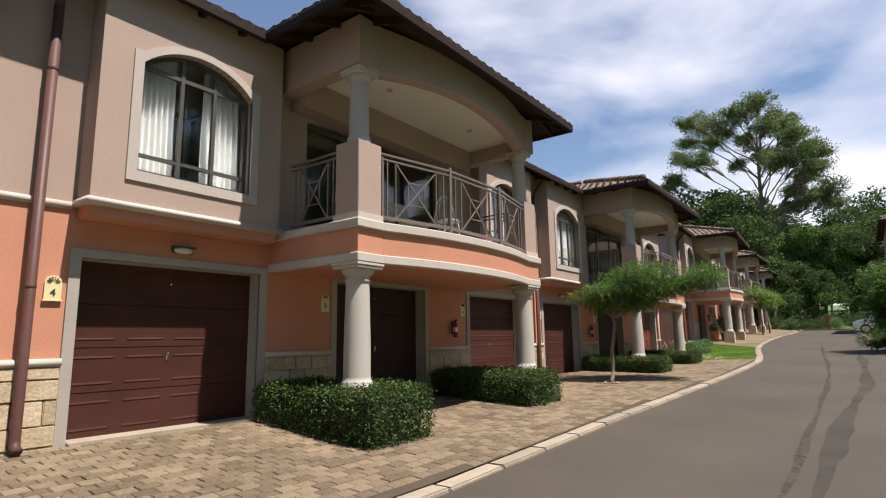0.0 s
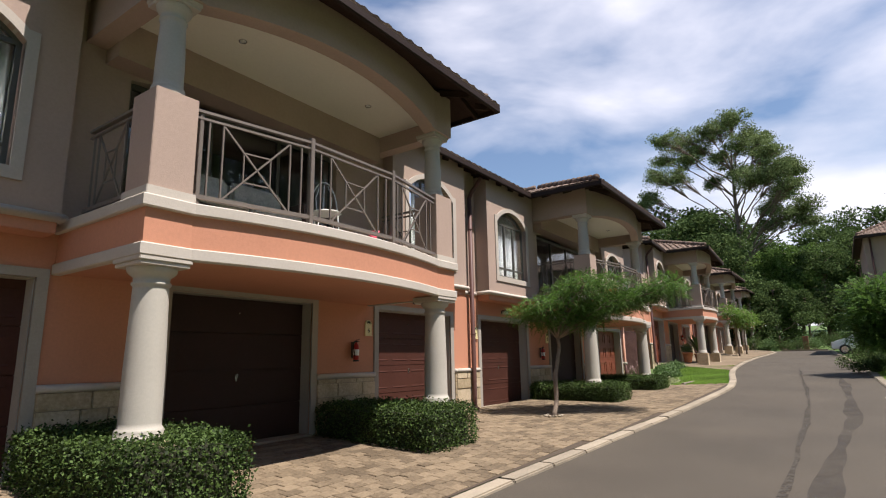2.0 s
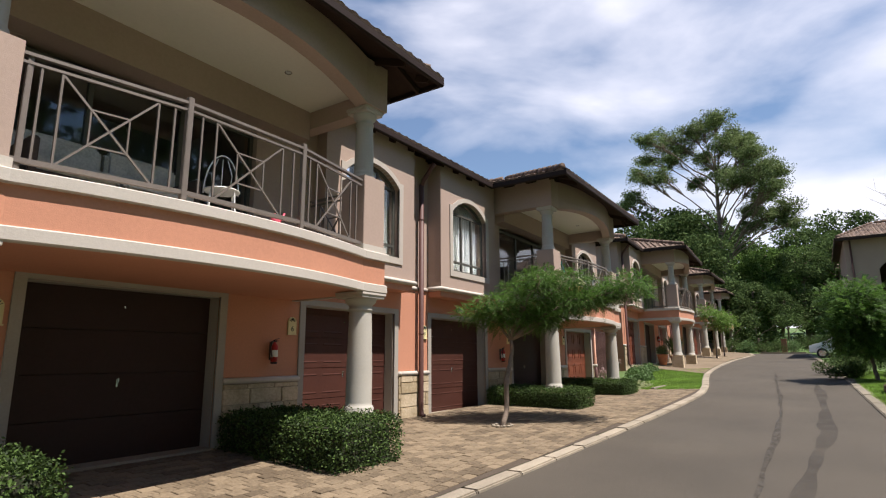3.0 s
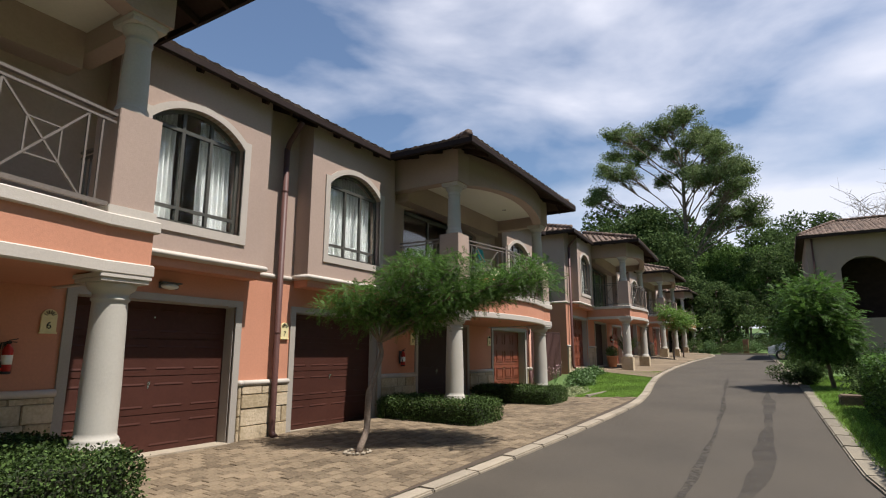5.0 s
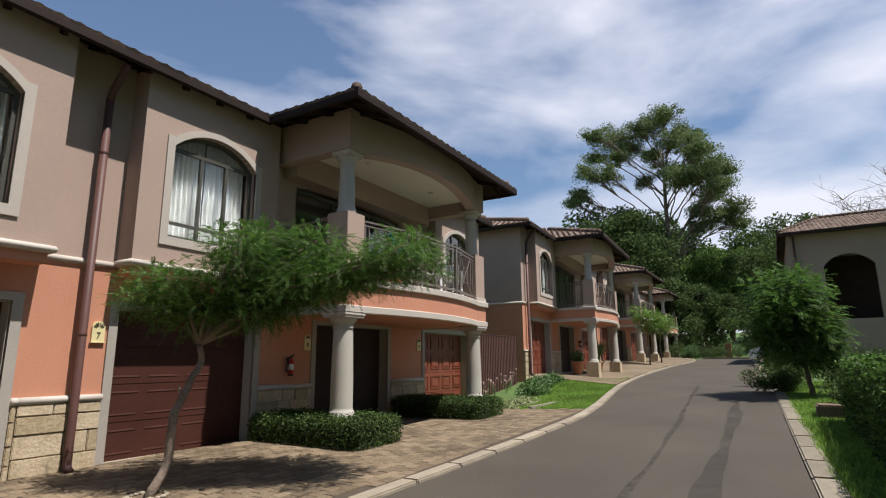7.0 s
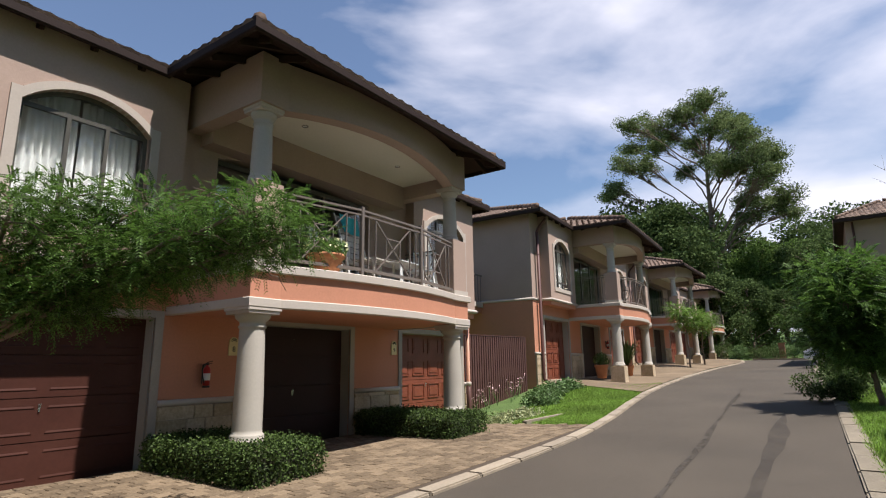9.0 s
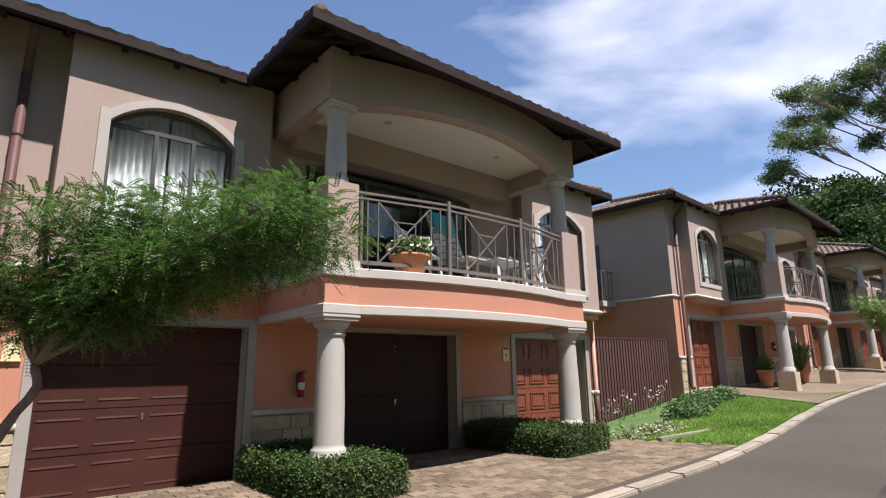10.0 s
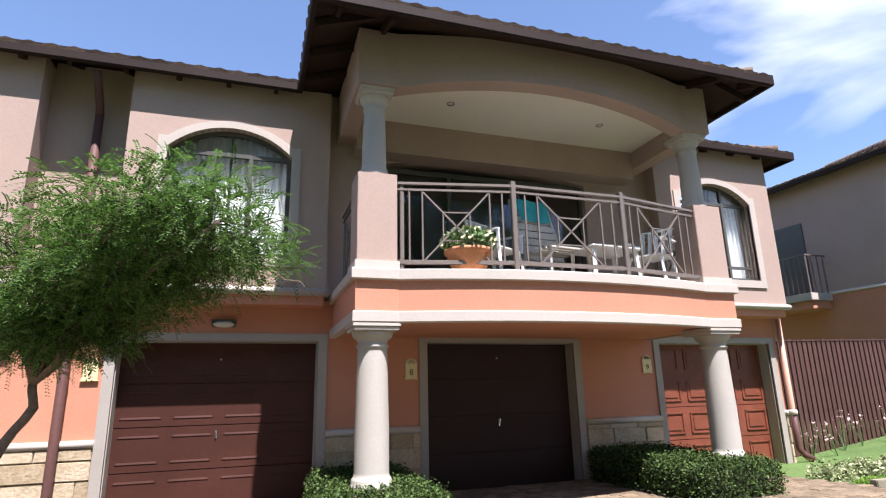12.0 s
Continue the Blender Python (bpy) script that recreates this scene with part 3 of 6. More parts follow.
    part("window_surround", sb, M_WINTRIM, parent, "pale taupe raised plaster window surround")


def rail_panel(parent, a, b, z0, z1):
    """Two upright bars at each side, crossed diagonals and an inner square, between points a and b."""
    a, b = Vector((*a, 0)), Vector((*b, 0))

    def rod(name, u0, h0, u1, h1, w, d=None):
        p, q = a.lerp(b, u0), a.lerp(b, u1)
        part(name, bar(bmesh.new(), (p.x, p.y, h0), (q.x, q.y, h1), w, d), M_RAIL, parent)

    lo, hi = z0 + 0.10, z1 - 0.09
    rod("top_rail", 0, z1, 1, z1, 0.05, 0.03)
    rod("second_rail", 0, z1 - 0.075, 1, z1 - 0.075, 0.03, 0.025)
    rod("bottom_rail", 0, z0 + 0.10, 1, z0 + 0.10, 0.045)
    for u in (0.1, 0.21, 0.79, 0.9):
        rod("baluster", u, lo, u, hi, 0.019)
    rod("diagonal_bar", 0.21, lo, 0.79, hi, 0.019)
    rod("diagonal_bar", 0.21, hi, 0.79, lo, 0.019)
    m, k = (lo + hi) / 2, (hi - lo) * 0.2
    for u in (0.385, 0.615):
        rod("square_bar", u, m - k, u, m + k, 0.015)
    for z in (m - k, m + k):
        rod("square_bar", 0.385, z, 0.615, z, 0.015)


def rounded_column(parent, x, y, z0, z1, r, name, label):
    cap = 0.13
    prof = [(r * 1.22, z0), (r * 1.22, z0 + 0.05), (r * 1.14, z0 + 0.06), (r * 1.16, z0 + 0.09), (r * 1.1, z0 + 0.115), (r * 1.02, z0 + 0.13), (r, z0 + 0.17),
            (r * 0.99, z0 + (z1 - z0) * 0.35), (r * 0.88, z1 - 0.30), (r * 0.87, z1 - 0.27), (r * 0.97, z1 - 0.255), (r * 0.97, z1 - 0.235), (r * 0.88, z1 - 0.22),
            (r * 0.9, z1 - cap - 0.05), (r * 1.12, z1 - cap - 0.02), (r * 1.2, z1 - cap + 0.0), (r * 1.24, z1 - cap + 0.03), (r * 1.24, z1 - 0.08)]
    c = part(name, lathe(bmesh.new(), prof, x, y), M_COLUMN, parent, label, True)
    a = r * 1.42
    ab = boxed(x - a * 0.94, y - a * 0.94, z1 - 0.085, x + a * 0.94, y + a * 0.94, z1 - 0.045, 0.006)
    box(ab, x - a, y - a, z1 - 0.045, x + a, y + a, z1, 0.006)
    part("capital", ab, M_TRIM, c)
    return c


def tiled_slope(bm, a, b, c, d, pitch_len=0.34, tile_w=0.24):
    """Rounded tiles in courses over the roof plane a-b (eave), d-c (top); the eave runs from a to b. Also for triangles with c = d."""
    a, b, c, d = Vector(a), Vector(b), Vector(c), Vector(d)
    eave = b - a
    up0 = d - a
    ex = eave.normalized()
    nrm = eave.cross(up0).normalized()
    if nrm.z < 0:
        nrm = -nrm
    uy = nrm.cross(ex).normalized()
    if uy.z < 0:
        uy = -uy
    H = (d - a).dot(uy)
    courses = max(1, int(H / pitch_len))
    x_left = (d - a).dot(ex)
    x_right = (c - a).dot(ex)
    W = eave.length
    for i in range(courses):
        v0, v1 = H * i / courses, H * (i + 1) / courses
        l0, l1 = x_left * v0 / H, x_left * v1 / H
        r0, r1 = W + (x_right - W) * v0 / H, W + (x_right - W) * v1 / H
        lo, hi = min(l0, l1) if x_left < 0 else l0, r0
        n = max(1, int(round((hi - lo) / tile_w)))
        lip = 0.03 if i else 0.06
        for k in range(n):
            xa, xb = lo + (hi - lo) * k / n, lo + (hi - lo) * (k + 1) / n
            ya, yb = xa, xb
            # clip the top edge to the slope's edges
            ya = min(max(xa, l1), r1)
            yb = max(min(xb, r1), l1)
            if yb - ya < 0.01 and xb - xa < 0.05:
                continue
            ring0, ring1 = [], []
            for q in range(5):
                u = q / 4
                h = 0.045 * math.sin(math.pi * u) + 0.006
                p0 = a + ex * (xa + (xb - xa) * u) + uy * (v0 - lip) + nrm * (h + 0.015)
                p1 = a + ex * (ya + (yb - ya) * u) + uy * v1 + nrm * h
                ring0.append(bm.verts.new(p0))
                ring1.append(bm.verts.new(p1))
            base = [bm.verts.new(a + ex * xa + uy * (v0 - lip)), bm.verts.new(a + ex * xb + uy * (v0 - lip))]
            for q in range(4):
                bm.faces.new((ring0[q], ring0[q + 1], ring1[q + 1], ring1[q]))
            bm.faces.new([base[0], base[1]] + ring0[::-1])
    return bm


def ridge_caps(bm, a, b, r=0.085, step=0.36):
    a, b = Vector(a), Vector(b)
    a = a.lerp(b, min(0.3, 0.16 / (b - a).length))
    n = max(1, int((b - a).length / step))
    for i in range(n):
        p, q = a.lerp(b, i / n), a.lerp(b, (i + 1.12) / n)
        tube(bm, [p + Vector((0, 0, 0.02)), q], [r * 1.12, r], 8)


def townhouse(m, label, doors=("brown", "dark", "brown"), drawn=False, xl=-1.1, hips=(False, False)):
    """The house module; xl is the end of the left strip, hips tell which ends of the main roof are hipped."""
    XL = xl
    house = thing("townhouse", m, label, "townhouse", "row of townhouses")
    gar = [(a, b, -0.4, 2.1, 0.0) for a, b in GARAGES]
    # ground floor
    lower = part("lower_wall", wall_panel(bmesh.new(), XL, XR, 0.0, 0.30, -0.4, 2.66, gar), M_SALMON, house, "salmon painted plaster ground-floor wall")
    for xa, xb in ((XL, XL + 0.2), (XR - 0.2, XR)):
        part("side_wall", boxed(xa, 0.30, -0.4, xb, YB, 2.66), M_SALMON, house, "salmon painted side wall")
    part("back_wall", boxed(XL + 0.2, YB - 0.2, -0.4, XR - 0.2, YB, 2.66), M_SALMON, house)
    # upper floor: strip, bays, recessed balcony wall, sides
    up = wall_panel(bmesh.new(), XL, -0.10, 0.0, 0.25, 2.66, EAVE_Z + 0.12)
    box(up, -0.10, BAY, 2.74, 0.02, 0.25, EAVE_Z + 0.02)
    box(up, 2.34, BAY, 2.74, 2.46, 0.25, EAVE_Z + 0.02)
    wall_panel(up, 0.02, 2.34, BAY, BAY + 0.25, 2.74, EAVE_Z + 0.02, [WIN1])
    part("upper_wall", up, M_TAUPE, house, "taupe painted plaster upper wall with a bay")
    up = bmesh.new()
    box(up, 8.02, BAY, 2.74, 8.14, 0.25, EAVE_Z + 0.02)
    box(up, 10.46, BAY, 2.74, 10.58, 0.25, EAVE_Z + 0.02)
    wall_panel(up, 8.14, 10.46, BAY, BAY + 0.25, 2.74, EAVE_Z + 0.02, [WIN2])
    part("upper_wall", up, M_TAUPE, house, "taupe painted plaster upper wall with bays")
    back = wall_panel(bmesh.new(), 2.46, 8.02, -0.12, 0.2, 2.69, 5.75, [(3.15, 6.75, 2.72, 4.72, 0.18)])
    part("balcony_wall", back, M_TAUPE, house)
    for xa, xb in ((XL, XL + 0.2), (XR - 0.2, XR)):
        part("side_wall", boxed(xa, 0.25, 2.66, xb, YB, EAVE_Z + 0.1), M_TAUPE, house, "taupe painted upper side wall")
    part("back_wall", boxed(XL + 0.2, YB - 0.2, 2.66, XR - 0.2, YB, EAVE_Z + 0.1), M_TAUPE, house)
    inn = boxed(XL + 0.2, 0.3, 2.56, XR - 0.2, YB - 0.2, 2.66)
    box(inn, XL + 0.2, 0.25, 5.5, XR - 0.2, YB - 0.2, 5.58)
    box(inn, XL + 0.2, 3.2, 2.66, XR - 0.2, 3.3, 5.5)
    for x in (2.9, 7.4):
        box(inn, x, 0.25, 2.66, x + 0.1, 3.2, 5.5)
    part("interior", inn, M_INTERIOR, house)
    # bay undersides: a salmon step below the moulding
    for xa, xb in ((-0.10, 2.46), (8.02, 10.58)):
        part("bay_base", boxed(xa + 0.02, BAY + 0.02, 2.54, xb - 0.02, -0.002, 2.74, 0.01), M_SALMON, house, "salmon base of the upper bay")
        part("bay_moulding", sweep(bmesh.new(), [(xa, 0.0), (xa, BAY), (xb, BAY), (xb, 0.0)], roll_profile(2.665, 2.765, 0.055)), M_TRIM, house, "pale rounded moulding", True)
    part("wall_moulding", sweep(bmesh.new(), [(XL, 0.0), (-0.14, 0.0)], roll_profile(2.645, 2.735, 0.045)), M_TRIM, house, "", True)
    part("side_moulding", sweep(bmesh.new(), [(XL, YB), (XL, 0.0)], roll_profile(2.645, 2.735, 0.045)), M_TRIM, house, "", True)
    window(house, WIN1, BAY, drawn)
    window(house, WIN2, BAY)
    # garages
    for i, ((x0, x1), style) in enumerate(zip(GARAGES, doors)):
        sb = bmesh.new()
        w = 0.12
        wall_panel(sb, x0 - w, x1 + w, -0.028, 0.02, -0.3, 2.2, [(x0, x1, -0.3, 2.1, 0.0)])
        for xa, xb in ((x0 - 0.002, x0 + 0.012), (x1 - 0.012, x1 + 0.002)):
            part("door_reveal", boxed(xa, 0.02, -0.3, xb, 0.305, 2.1), M_SURROUND, house)
        part("door_reveal", boxed(x0, 0.02, 2.088, x1, 0.305, 2.102), M_SURROUND, house)
        bmesh.ops.remove_doubles(sb, verts=sb.verts, dist=0.0006)
        part("threshold", boxed(x0 + 0.002, -0.10, -0.15, x1 - 0.002, 0.31, 0.018, 0.006), M_CONCRETE, house, "pale concrete door threshold")
        part("garage_surround", sb, M_SURROUND, house, "grey plaster garage surround")
        garage_door(house, x0, x1, style)
    # stone wainscot: backing and moulding; the stones follow as pieces
    for xa, xb in ((XL, -0.12), (2.54, 3.84), (6.49, 7.88), (10.51, XR)):
        bm = boxed(xa, -0.02, -0.35, xb, 0.004, 0.86)
        w = part("wainscot", bm, M_MORTAR, house, "sandstone wainscot")
        part("wainscot_moulding", sweep(bmesh.new(), [(xa, 0.0), (xb, 0.0)], roll_profile(0.855, 0.945, 0.075)), M_TRIM, house, "", True)
        rng = random.Random(int(xa * 100) + 7)
        z = -0.32
        while z < 0.84:
            h = min(rng.choice((0.22, 0.27, 0.33)), 0.852 - z)
            if h < 0.07:
                break
            x = xa
            while x < xb - 0.01:
                wd = min(rng.uniform(0.26, 0.6), xb - x)
                if xb - x - wd < 0.09:
                    wd = xb - x
                s = boxed(x + 0.006, -0.044 - rng.uniform(0, 0.016), z + 0.005, x + wd - 0.006, -0.02, z + h - 0.005, 0.009)
                part("stone", s, M_STONE, w)
                x += wd
            z += h
    # balcony slab
    sl = bmesh.new()
    plan = front_path()
    lo = [sl.verts.new((x, y, 2.16)) for x, y in plan]
    hi = [sl.verts.new((x, y, 2.69)) for x, y in plan]
    sl.faces.new(lo)
    sl.faces.new(hi[::-1])
    for i in range(len(plan)):
        j = (i + 1) % len(plan)
        sl.faces.new((lo[i], lo[j], hi[j], hi[i]))
    part("balcony_slab", sl, M_SALMON, house, "salmon bowed balcony slab")
    part("slab_lower_band", sweep(bmesh.new(), plan, band_profile(2.14, 2.265, 0.03)), M_TRIM, house, "pale band under the balcony")
    part("slab_upper_band", sweep(bmesh.new(), plan, band_profile(2.605, 2.73, 0.05, 0.3)), M_TRIM, house, "pale moulding at the balcony edge")
    fl = bmesh.new()
    inner = [(BX0 + 0.3, -0.125)] + [(min(max(x, BX0 + 0.3), BX1 - 0.3), y + 0.26) for x, y in bow_path()] + [(BX1 - 0.3, -0.125)]
    tread = fl.faces.new([fl.verts.new((x, y, 2.685)) for x, y in inner])
    up_ = bmesh.ops.extrude_face_region(fl, geom=[tread])["geom"]
    bmesh.ops.translate(fl, vec=(0, 0, 0.047), verts=[v for v in up_ if isinstance(v, bmesh.types.BMVert)])
    bmesh.ops.remove_doubles(fl, verts=fl.verts, dist=0.0005)
    part("balcony_floor", fl, M_FLOORTILE, house, "grey balcony floor tiles")
    # piers and upper columns
    for x0 in (BX0, BX1 - PIER):
        cx = x0 + PIER / 2
        cy = BY + PIER / 2
        p = part("pier", boxed(x0 + 0.012, BY + 0.012, 2.82, x0 + PIER - 0.012, BY + PIER - 0.012, 3.86, 0.006), M_TAUPE, house, "taupe square balcony pier")
        part("pier_base", boxed(x0 - 0.012, BY - 0.012, 2.72, x0 + PIER + 0.012, BY + PIER + 0.012, 2.825, 0.006), M_TRIM, p)
        rounded_column(house, cx, cy, 3.855, 4.99, 0.145, "upper_column", "grey plaster upper column")
        rounded_column(house, cx, cy, 0.44, 2.145, 0.185, "lower_column", "tall grey plaster column")
        pl = boxed(cx - 0.25, cy - 0.25, -0.45, cx + 0.25, cy + 0.25, 0.44, 0.015)
        part("plinth", pl, M_STONE, house, "sandstone column plinth")
    # head beam: bowed front and two sides
    hb = bmesh.new()
    T = 0.24
    pts = bow_path(n=26)
    span = (BX0 + PIER, BX1 - PIER)
    for (xa, ya), (xb, yb) in zip(pts, pts[1:]):
        def head(x):
            u = (x - 5.18) / ((span[1] - span[0]) / 2)
            return 4.99 + 0.17 * max(0.0, 1 - u * u)
        hexa(hb, [(xa, ya, head(xa)), (xb, yb, head(xb)), (xb, yb + T, head(xb)), (xa, ya + T, head(xa)), (xa, ya, 5.72), (xb, yb, 5.72), (xb, yb + T, 5.72), (xa, ya + T, 5.72)])
    box(hb, BX0 + T, -0.45, 4.80, BX1 - T, -0.12, 5.29)
    box(hb, BX0, BY + T, 4.99, BX0 + T, -0.12, 5.72)
    box(hb, BX1 - T, BY + T, 4.99, BX1, -0.12, 5.72)
    bmesh.ops.remove_doubles(hb, verts=hb.verts, dist=0.0006)
    part("head_beam", hb, M_TAUPE, house, "taupe bowed beam over the balcony")
    # roofs
    top_y = YB / 2
    ridge_z = EAVE_Z + (top_y - EAVE_Y) * PITCH
    half = (HIP_X1 - HIP_X0) / 2
    hx = (HIP_X0 + HIP_X1) / 2
    hz = EAVE_Z + half * PITCH
    apex_y = HIP_Y + half
    meet_y = EAVE_Y + (hz - EAVE_Z) / PITCH
    deck = bmesh.new()
    d = 0.05

    def plane(pp):
        vs = [deck.verts.new(p) for p in pp]
        ws = [deck.verts.new((p[0], p[1], p[2] - d)) for p in pp]
        deck.faces.new(vs)
        deck.faces.new(ws[::-1])
        for i in range(len(pp)):
            j = (i + 1) % len(pp)
            deck.faces.new((vs[i], ws[i], ws[j], vs[j]))

    run = top_y - EAVE_Y
    e0, e1 = XL - (0.36 if hips[0] else 0.0), XR + (0.5 if hips[1] else 0.0)
    t0, t1 = e0 + (run if hips[0] else 0.0), e1 - (run if hips[1] else 0.0)         # ends of the ridge
    m0, m1 = e0 + (meet_y - EAVE_Y if hips[0] else 0.0), e1 - (meet_y - EAVE_Y if hips[1] else 0.0)
    back_y = 2 * top_y - EAVE_Y
    plane([(e0, EAVE_Y, EAVE_Z), (HIP_X0, EAVE_Y, EAVE_Z), (hx, meet_y, hz), (hx, top_y, ridge_z), (min(t0, hx), top_y, ridge_z)])
    plane([(HIP_X1, EAVE_Y, EAVE_Z), (e1, EAVE_Y, EAVE_Z), (max(t1, hx), top_y, ridge_z), (hx, top_y, ridge_z), (hx, meet_y, hz)])
    plane([(e1, back_y, EAVE_Z), (e0, back_y, EAVE_Z), (t0, top_y, ridge_z), (t1, top_y, ridge_z)])
    if hips[0]:
        plane([(e0, back_y, EAVE_Z), (e0, EAVE_Y, EAVE_Z), (t0, top_y, ridge_z)])
    if hips[1]:
        plane([(e1, EAVE_Y, EAVE_Z), (e1, back_y, EAVE_Z), (t1, top_y, ridge_z)])
    plane([(HIP_X0, HIP_Y, EAVE_Z), (HIP_X1, HIP_Y, EAVE_Z), (hx, apex_y, hz)])
    plane([(HIP_X0, EAVE_Y, EAVE_Z), (HIP_X0, HIP_Y, EAVE_Z), (hx, apex_y, hz), (hx, meet_y, hz)])
    plane([(HIP_X1, HIP_Y, EAVE_Z), (HIP_X1, EAVE_Y, EAVE_Z), (hx, meet_y, hz), (hx, apex_y, hz)])
    roof = part("roof", deck, M_TIMBER, house, "dark timber roof deck")
    tl = bmesh.new()
    tiled_slope(tl, (HIP_X0, HIP_Y, EAVE_Z), (HIP_X1, HIP_Y, EAVE_Z), (hx, apex_y, hz), (hx, apex_y, hz))
    tiled_slope(tl, (HIP_X0, EAVE_Y, EAVE_Z), (HIP_X0, HIP_Y, EAVE_Z), (hx, apex_y, hz), (hx, meet_y, hz))
    tiled_slope(tl, (HIP_X1, HIP_Y, EAVE_Z), (HIP_X1, EAVE_Y, EAVE_Z), (hx, meet_y, hz), (hx, apex_y, hz))
    tiled_slope(tl, (e0, EAVE_Y, EAVE_Z), (HIP_X0, EAVE_Y, EAVE_Z), (hx, meet_y, hz), (min(m0, hx - 0.2), meet_y, hz))
    tiled_slope(tl, (HIP_X1, EAVE_Y, EAVE_Z), (e1, EAVE_Y, EAVE_Z), (m1, meet_y, hz), (hx, meet_y, hz))
    tiled_slope(tl, (m0, meet_y, hz), (m1, meet_y, hz), (t1, top_y, ridge_z), (t0, top_y, ridge_z))
    if hips[0]:
        tiled_slope(tl, (e0, back_y, EAVE_Z), (e0, EAVE_Y, EAVE_Z), (t0, top_y, ridge_z), (t0, top_y, ridge_z))
    if hips[1]:
        tiled_slope(tl, (e1, EAVE_Y, EAVE_Z), (e1, back_y, EAVE_Z), (t1, top_y, ridge_z), (t1, top_y, ridge_z))
    tagged(part("roof_tiles", tl, M_TILE, roof, "rounded terracotta roof tiles"), kind="stuff")
    caps = bmesh.new()
    ends = [((x, EAVE_Y, EAVE_Z + 0.08), (t, top_y, ridge_z + 0.08)) for x, t, on in ((e0, t0, hips[0]), (e1, t1, hips[1])) if on]
    for p, q in (*ends, ((HIP_X0, HIP_Y, EAVE_Z + 0.08), (hx, apex_y, hz + 0.08)), ((HIP_X1, HIP_Y, EAVE_Z + 0.08), (hx, apex_y, hz + 0.08)), ((hx, apex_y, hz + 0.08), (hx, meet_y, hz + 0.08)), ((t0, top_y, ridge_z + 0.06), (t1, top_y, ridge_z + 0.06))):
        ridge_caps(caps, p, q)
    tagged(part("ridge_tiles", caps, M_TILE, roof, "terracotta ridge tiles", True), kind="stuff")
    # gutter boards
    fb = bmesh.new()
    fasc = [(0.0, EAVE_Z - 0.13), (0.045, EAVE_Z - 0.13), (0.06, EAVE_Z - 0.11), (0.06, EAVE_Z + 0.035), (0.0, EAVE_Z + 0.035)]
    line = [(e0, EAVE_Y), (HIP_X0, EAVE_Y), (HIP_X0, HIP_Y), (HIP_X1, HIP_Y), (HIP_X1, EAVE_Y), (e1, EAVE_Y)]
    sweep(fb, ([(e0, back_y)] if hips[0] else []) + line + ([(e1, back_y)] if hips[1] else []), fasc)
    part("gutter", fb, M_FASCIA, house, "dark brown gutter board")
    # rafters under the overhang
    z_r = EAVE_Z - 0.055
    for x in [HIP_X0 + 0.25, HIP_X0 + 0.85, HIP_X1 - 0.85, HIP_X1 - 0.25]:
        k = min(x - HIP_X0, HIP_X1 - x, 1.0)
        bm = bar(bmesh.new(), (x, HIP_Y + 0.02, z_r - 0.06), (x, HIP_Y + k + 0.02, z_r - 0.06 + k * PITCH), 0.05, 0.1)
        part("rafter", bm, M_TIMBER, roof)
    for x, s in ((HIP_X0, 1), (HIP_X1, -1)):
        for y in np.arange(HIP_Y + 0.4, -0.3, 0.62):
            bm = bar(bmesh.new(), (x + 0.02 * s, y, z_r - 0.06), (x + 0.75 * s, y, z_r - 0.06 + 0.73 * PITCH), 0.05, 0.1)
            part("rafter", bm, M_TIMBER, roof)
    for x in np.arange(XL + 0.3, XR, 0.62):
        if HIP_X0 - 0.2 < x < HIP_X1 + 0.2:
            continue
        bm = bar(bmesh.new(), (x, EAVE_Y + 0.02, z_r - 0.06), (x, -0.02, z_r - 0.06 + 0.62 * PITCH), 0.05, 0.1)
        part("rafter", bm, M_TIMBER, roof)
    # balcony ceiling
    cl = bmesh.new()
    for (xa, ya), (xb, yb) in zip(pts, pts[1:]):
        xa2, xb2 = max(xa, BX0 + T), min(xb, BX1 - T)
        if xb2 > xa2:
            hexa(cl, [(xa2, ya + T - 0.02, 5.29), (xb2, yb + T - 0.02, 5.29), (xb2, -0.13, 5.29), (xa2, -0.13, 5.29), (xa2, ya + T - 0.02, 5.33), (xb2, yb + T - 0.02, 5.33), (xb2, -0.13, 5.33), (xa2, -0.13, 5.33)])
    bmesh.ops.remove_doubles(cl, verts=cl.verts, dist=0.0005)
    part("ceiling", cl, M_CEILING, house, "cream balcony ceiling")
    # balustrade
    a, b = BX0 + PIER, BX1 - PIER
    stops = [a, a + (b - a) * 0.32, a + (b - a) * 0.68, b]
    z0, z1 = 2.73, 3.77
    off = 0.06
    bal = part("balustrade", boxed(a + 0.03, BY - 0.02 + off, z0, a + 0.075, BY + 0.025 + off, z1, 0.004), M_RAIL, house, "brown-grey metal balustrade")
    for u, v in zip(stops, stops[1:]):
        rail_panel(bal, (u, bow_y(u + 1e-4) + off), (v, bow_y(v - 1e-4) + off), z0, z1)
    for u in stops[1:3]:
        y = bow_y(u) + off
        part("rail_post", boxed(u - 0.03, y - 0.03, z0, u + 0.03, y + 0.03, z1 + 0.06, 0.005), M_RAIL, bal)
    for x in (BX0 + 0.08, BX1 - 0.08):
        rail_panel(bal, (x, BAY - 0.02), (x, BY + PIER), z0, z1)
    # sliding doors at the back of the balcony
    doors_ob = part("sliding_door", boxed(3.15, -0.018, 2.70, 6.75, 0.04, 2.78), M_WINFRAME, house, "dark metal sliding balcony door")
    part("head_rail", boxed(3.15, -0.018, 4.66, 6.75, 0.04, 4.74), M_WINFRAME, doors_ob)
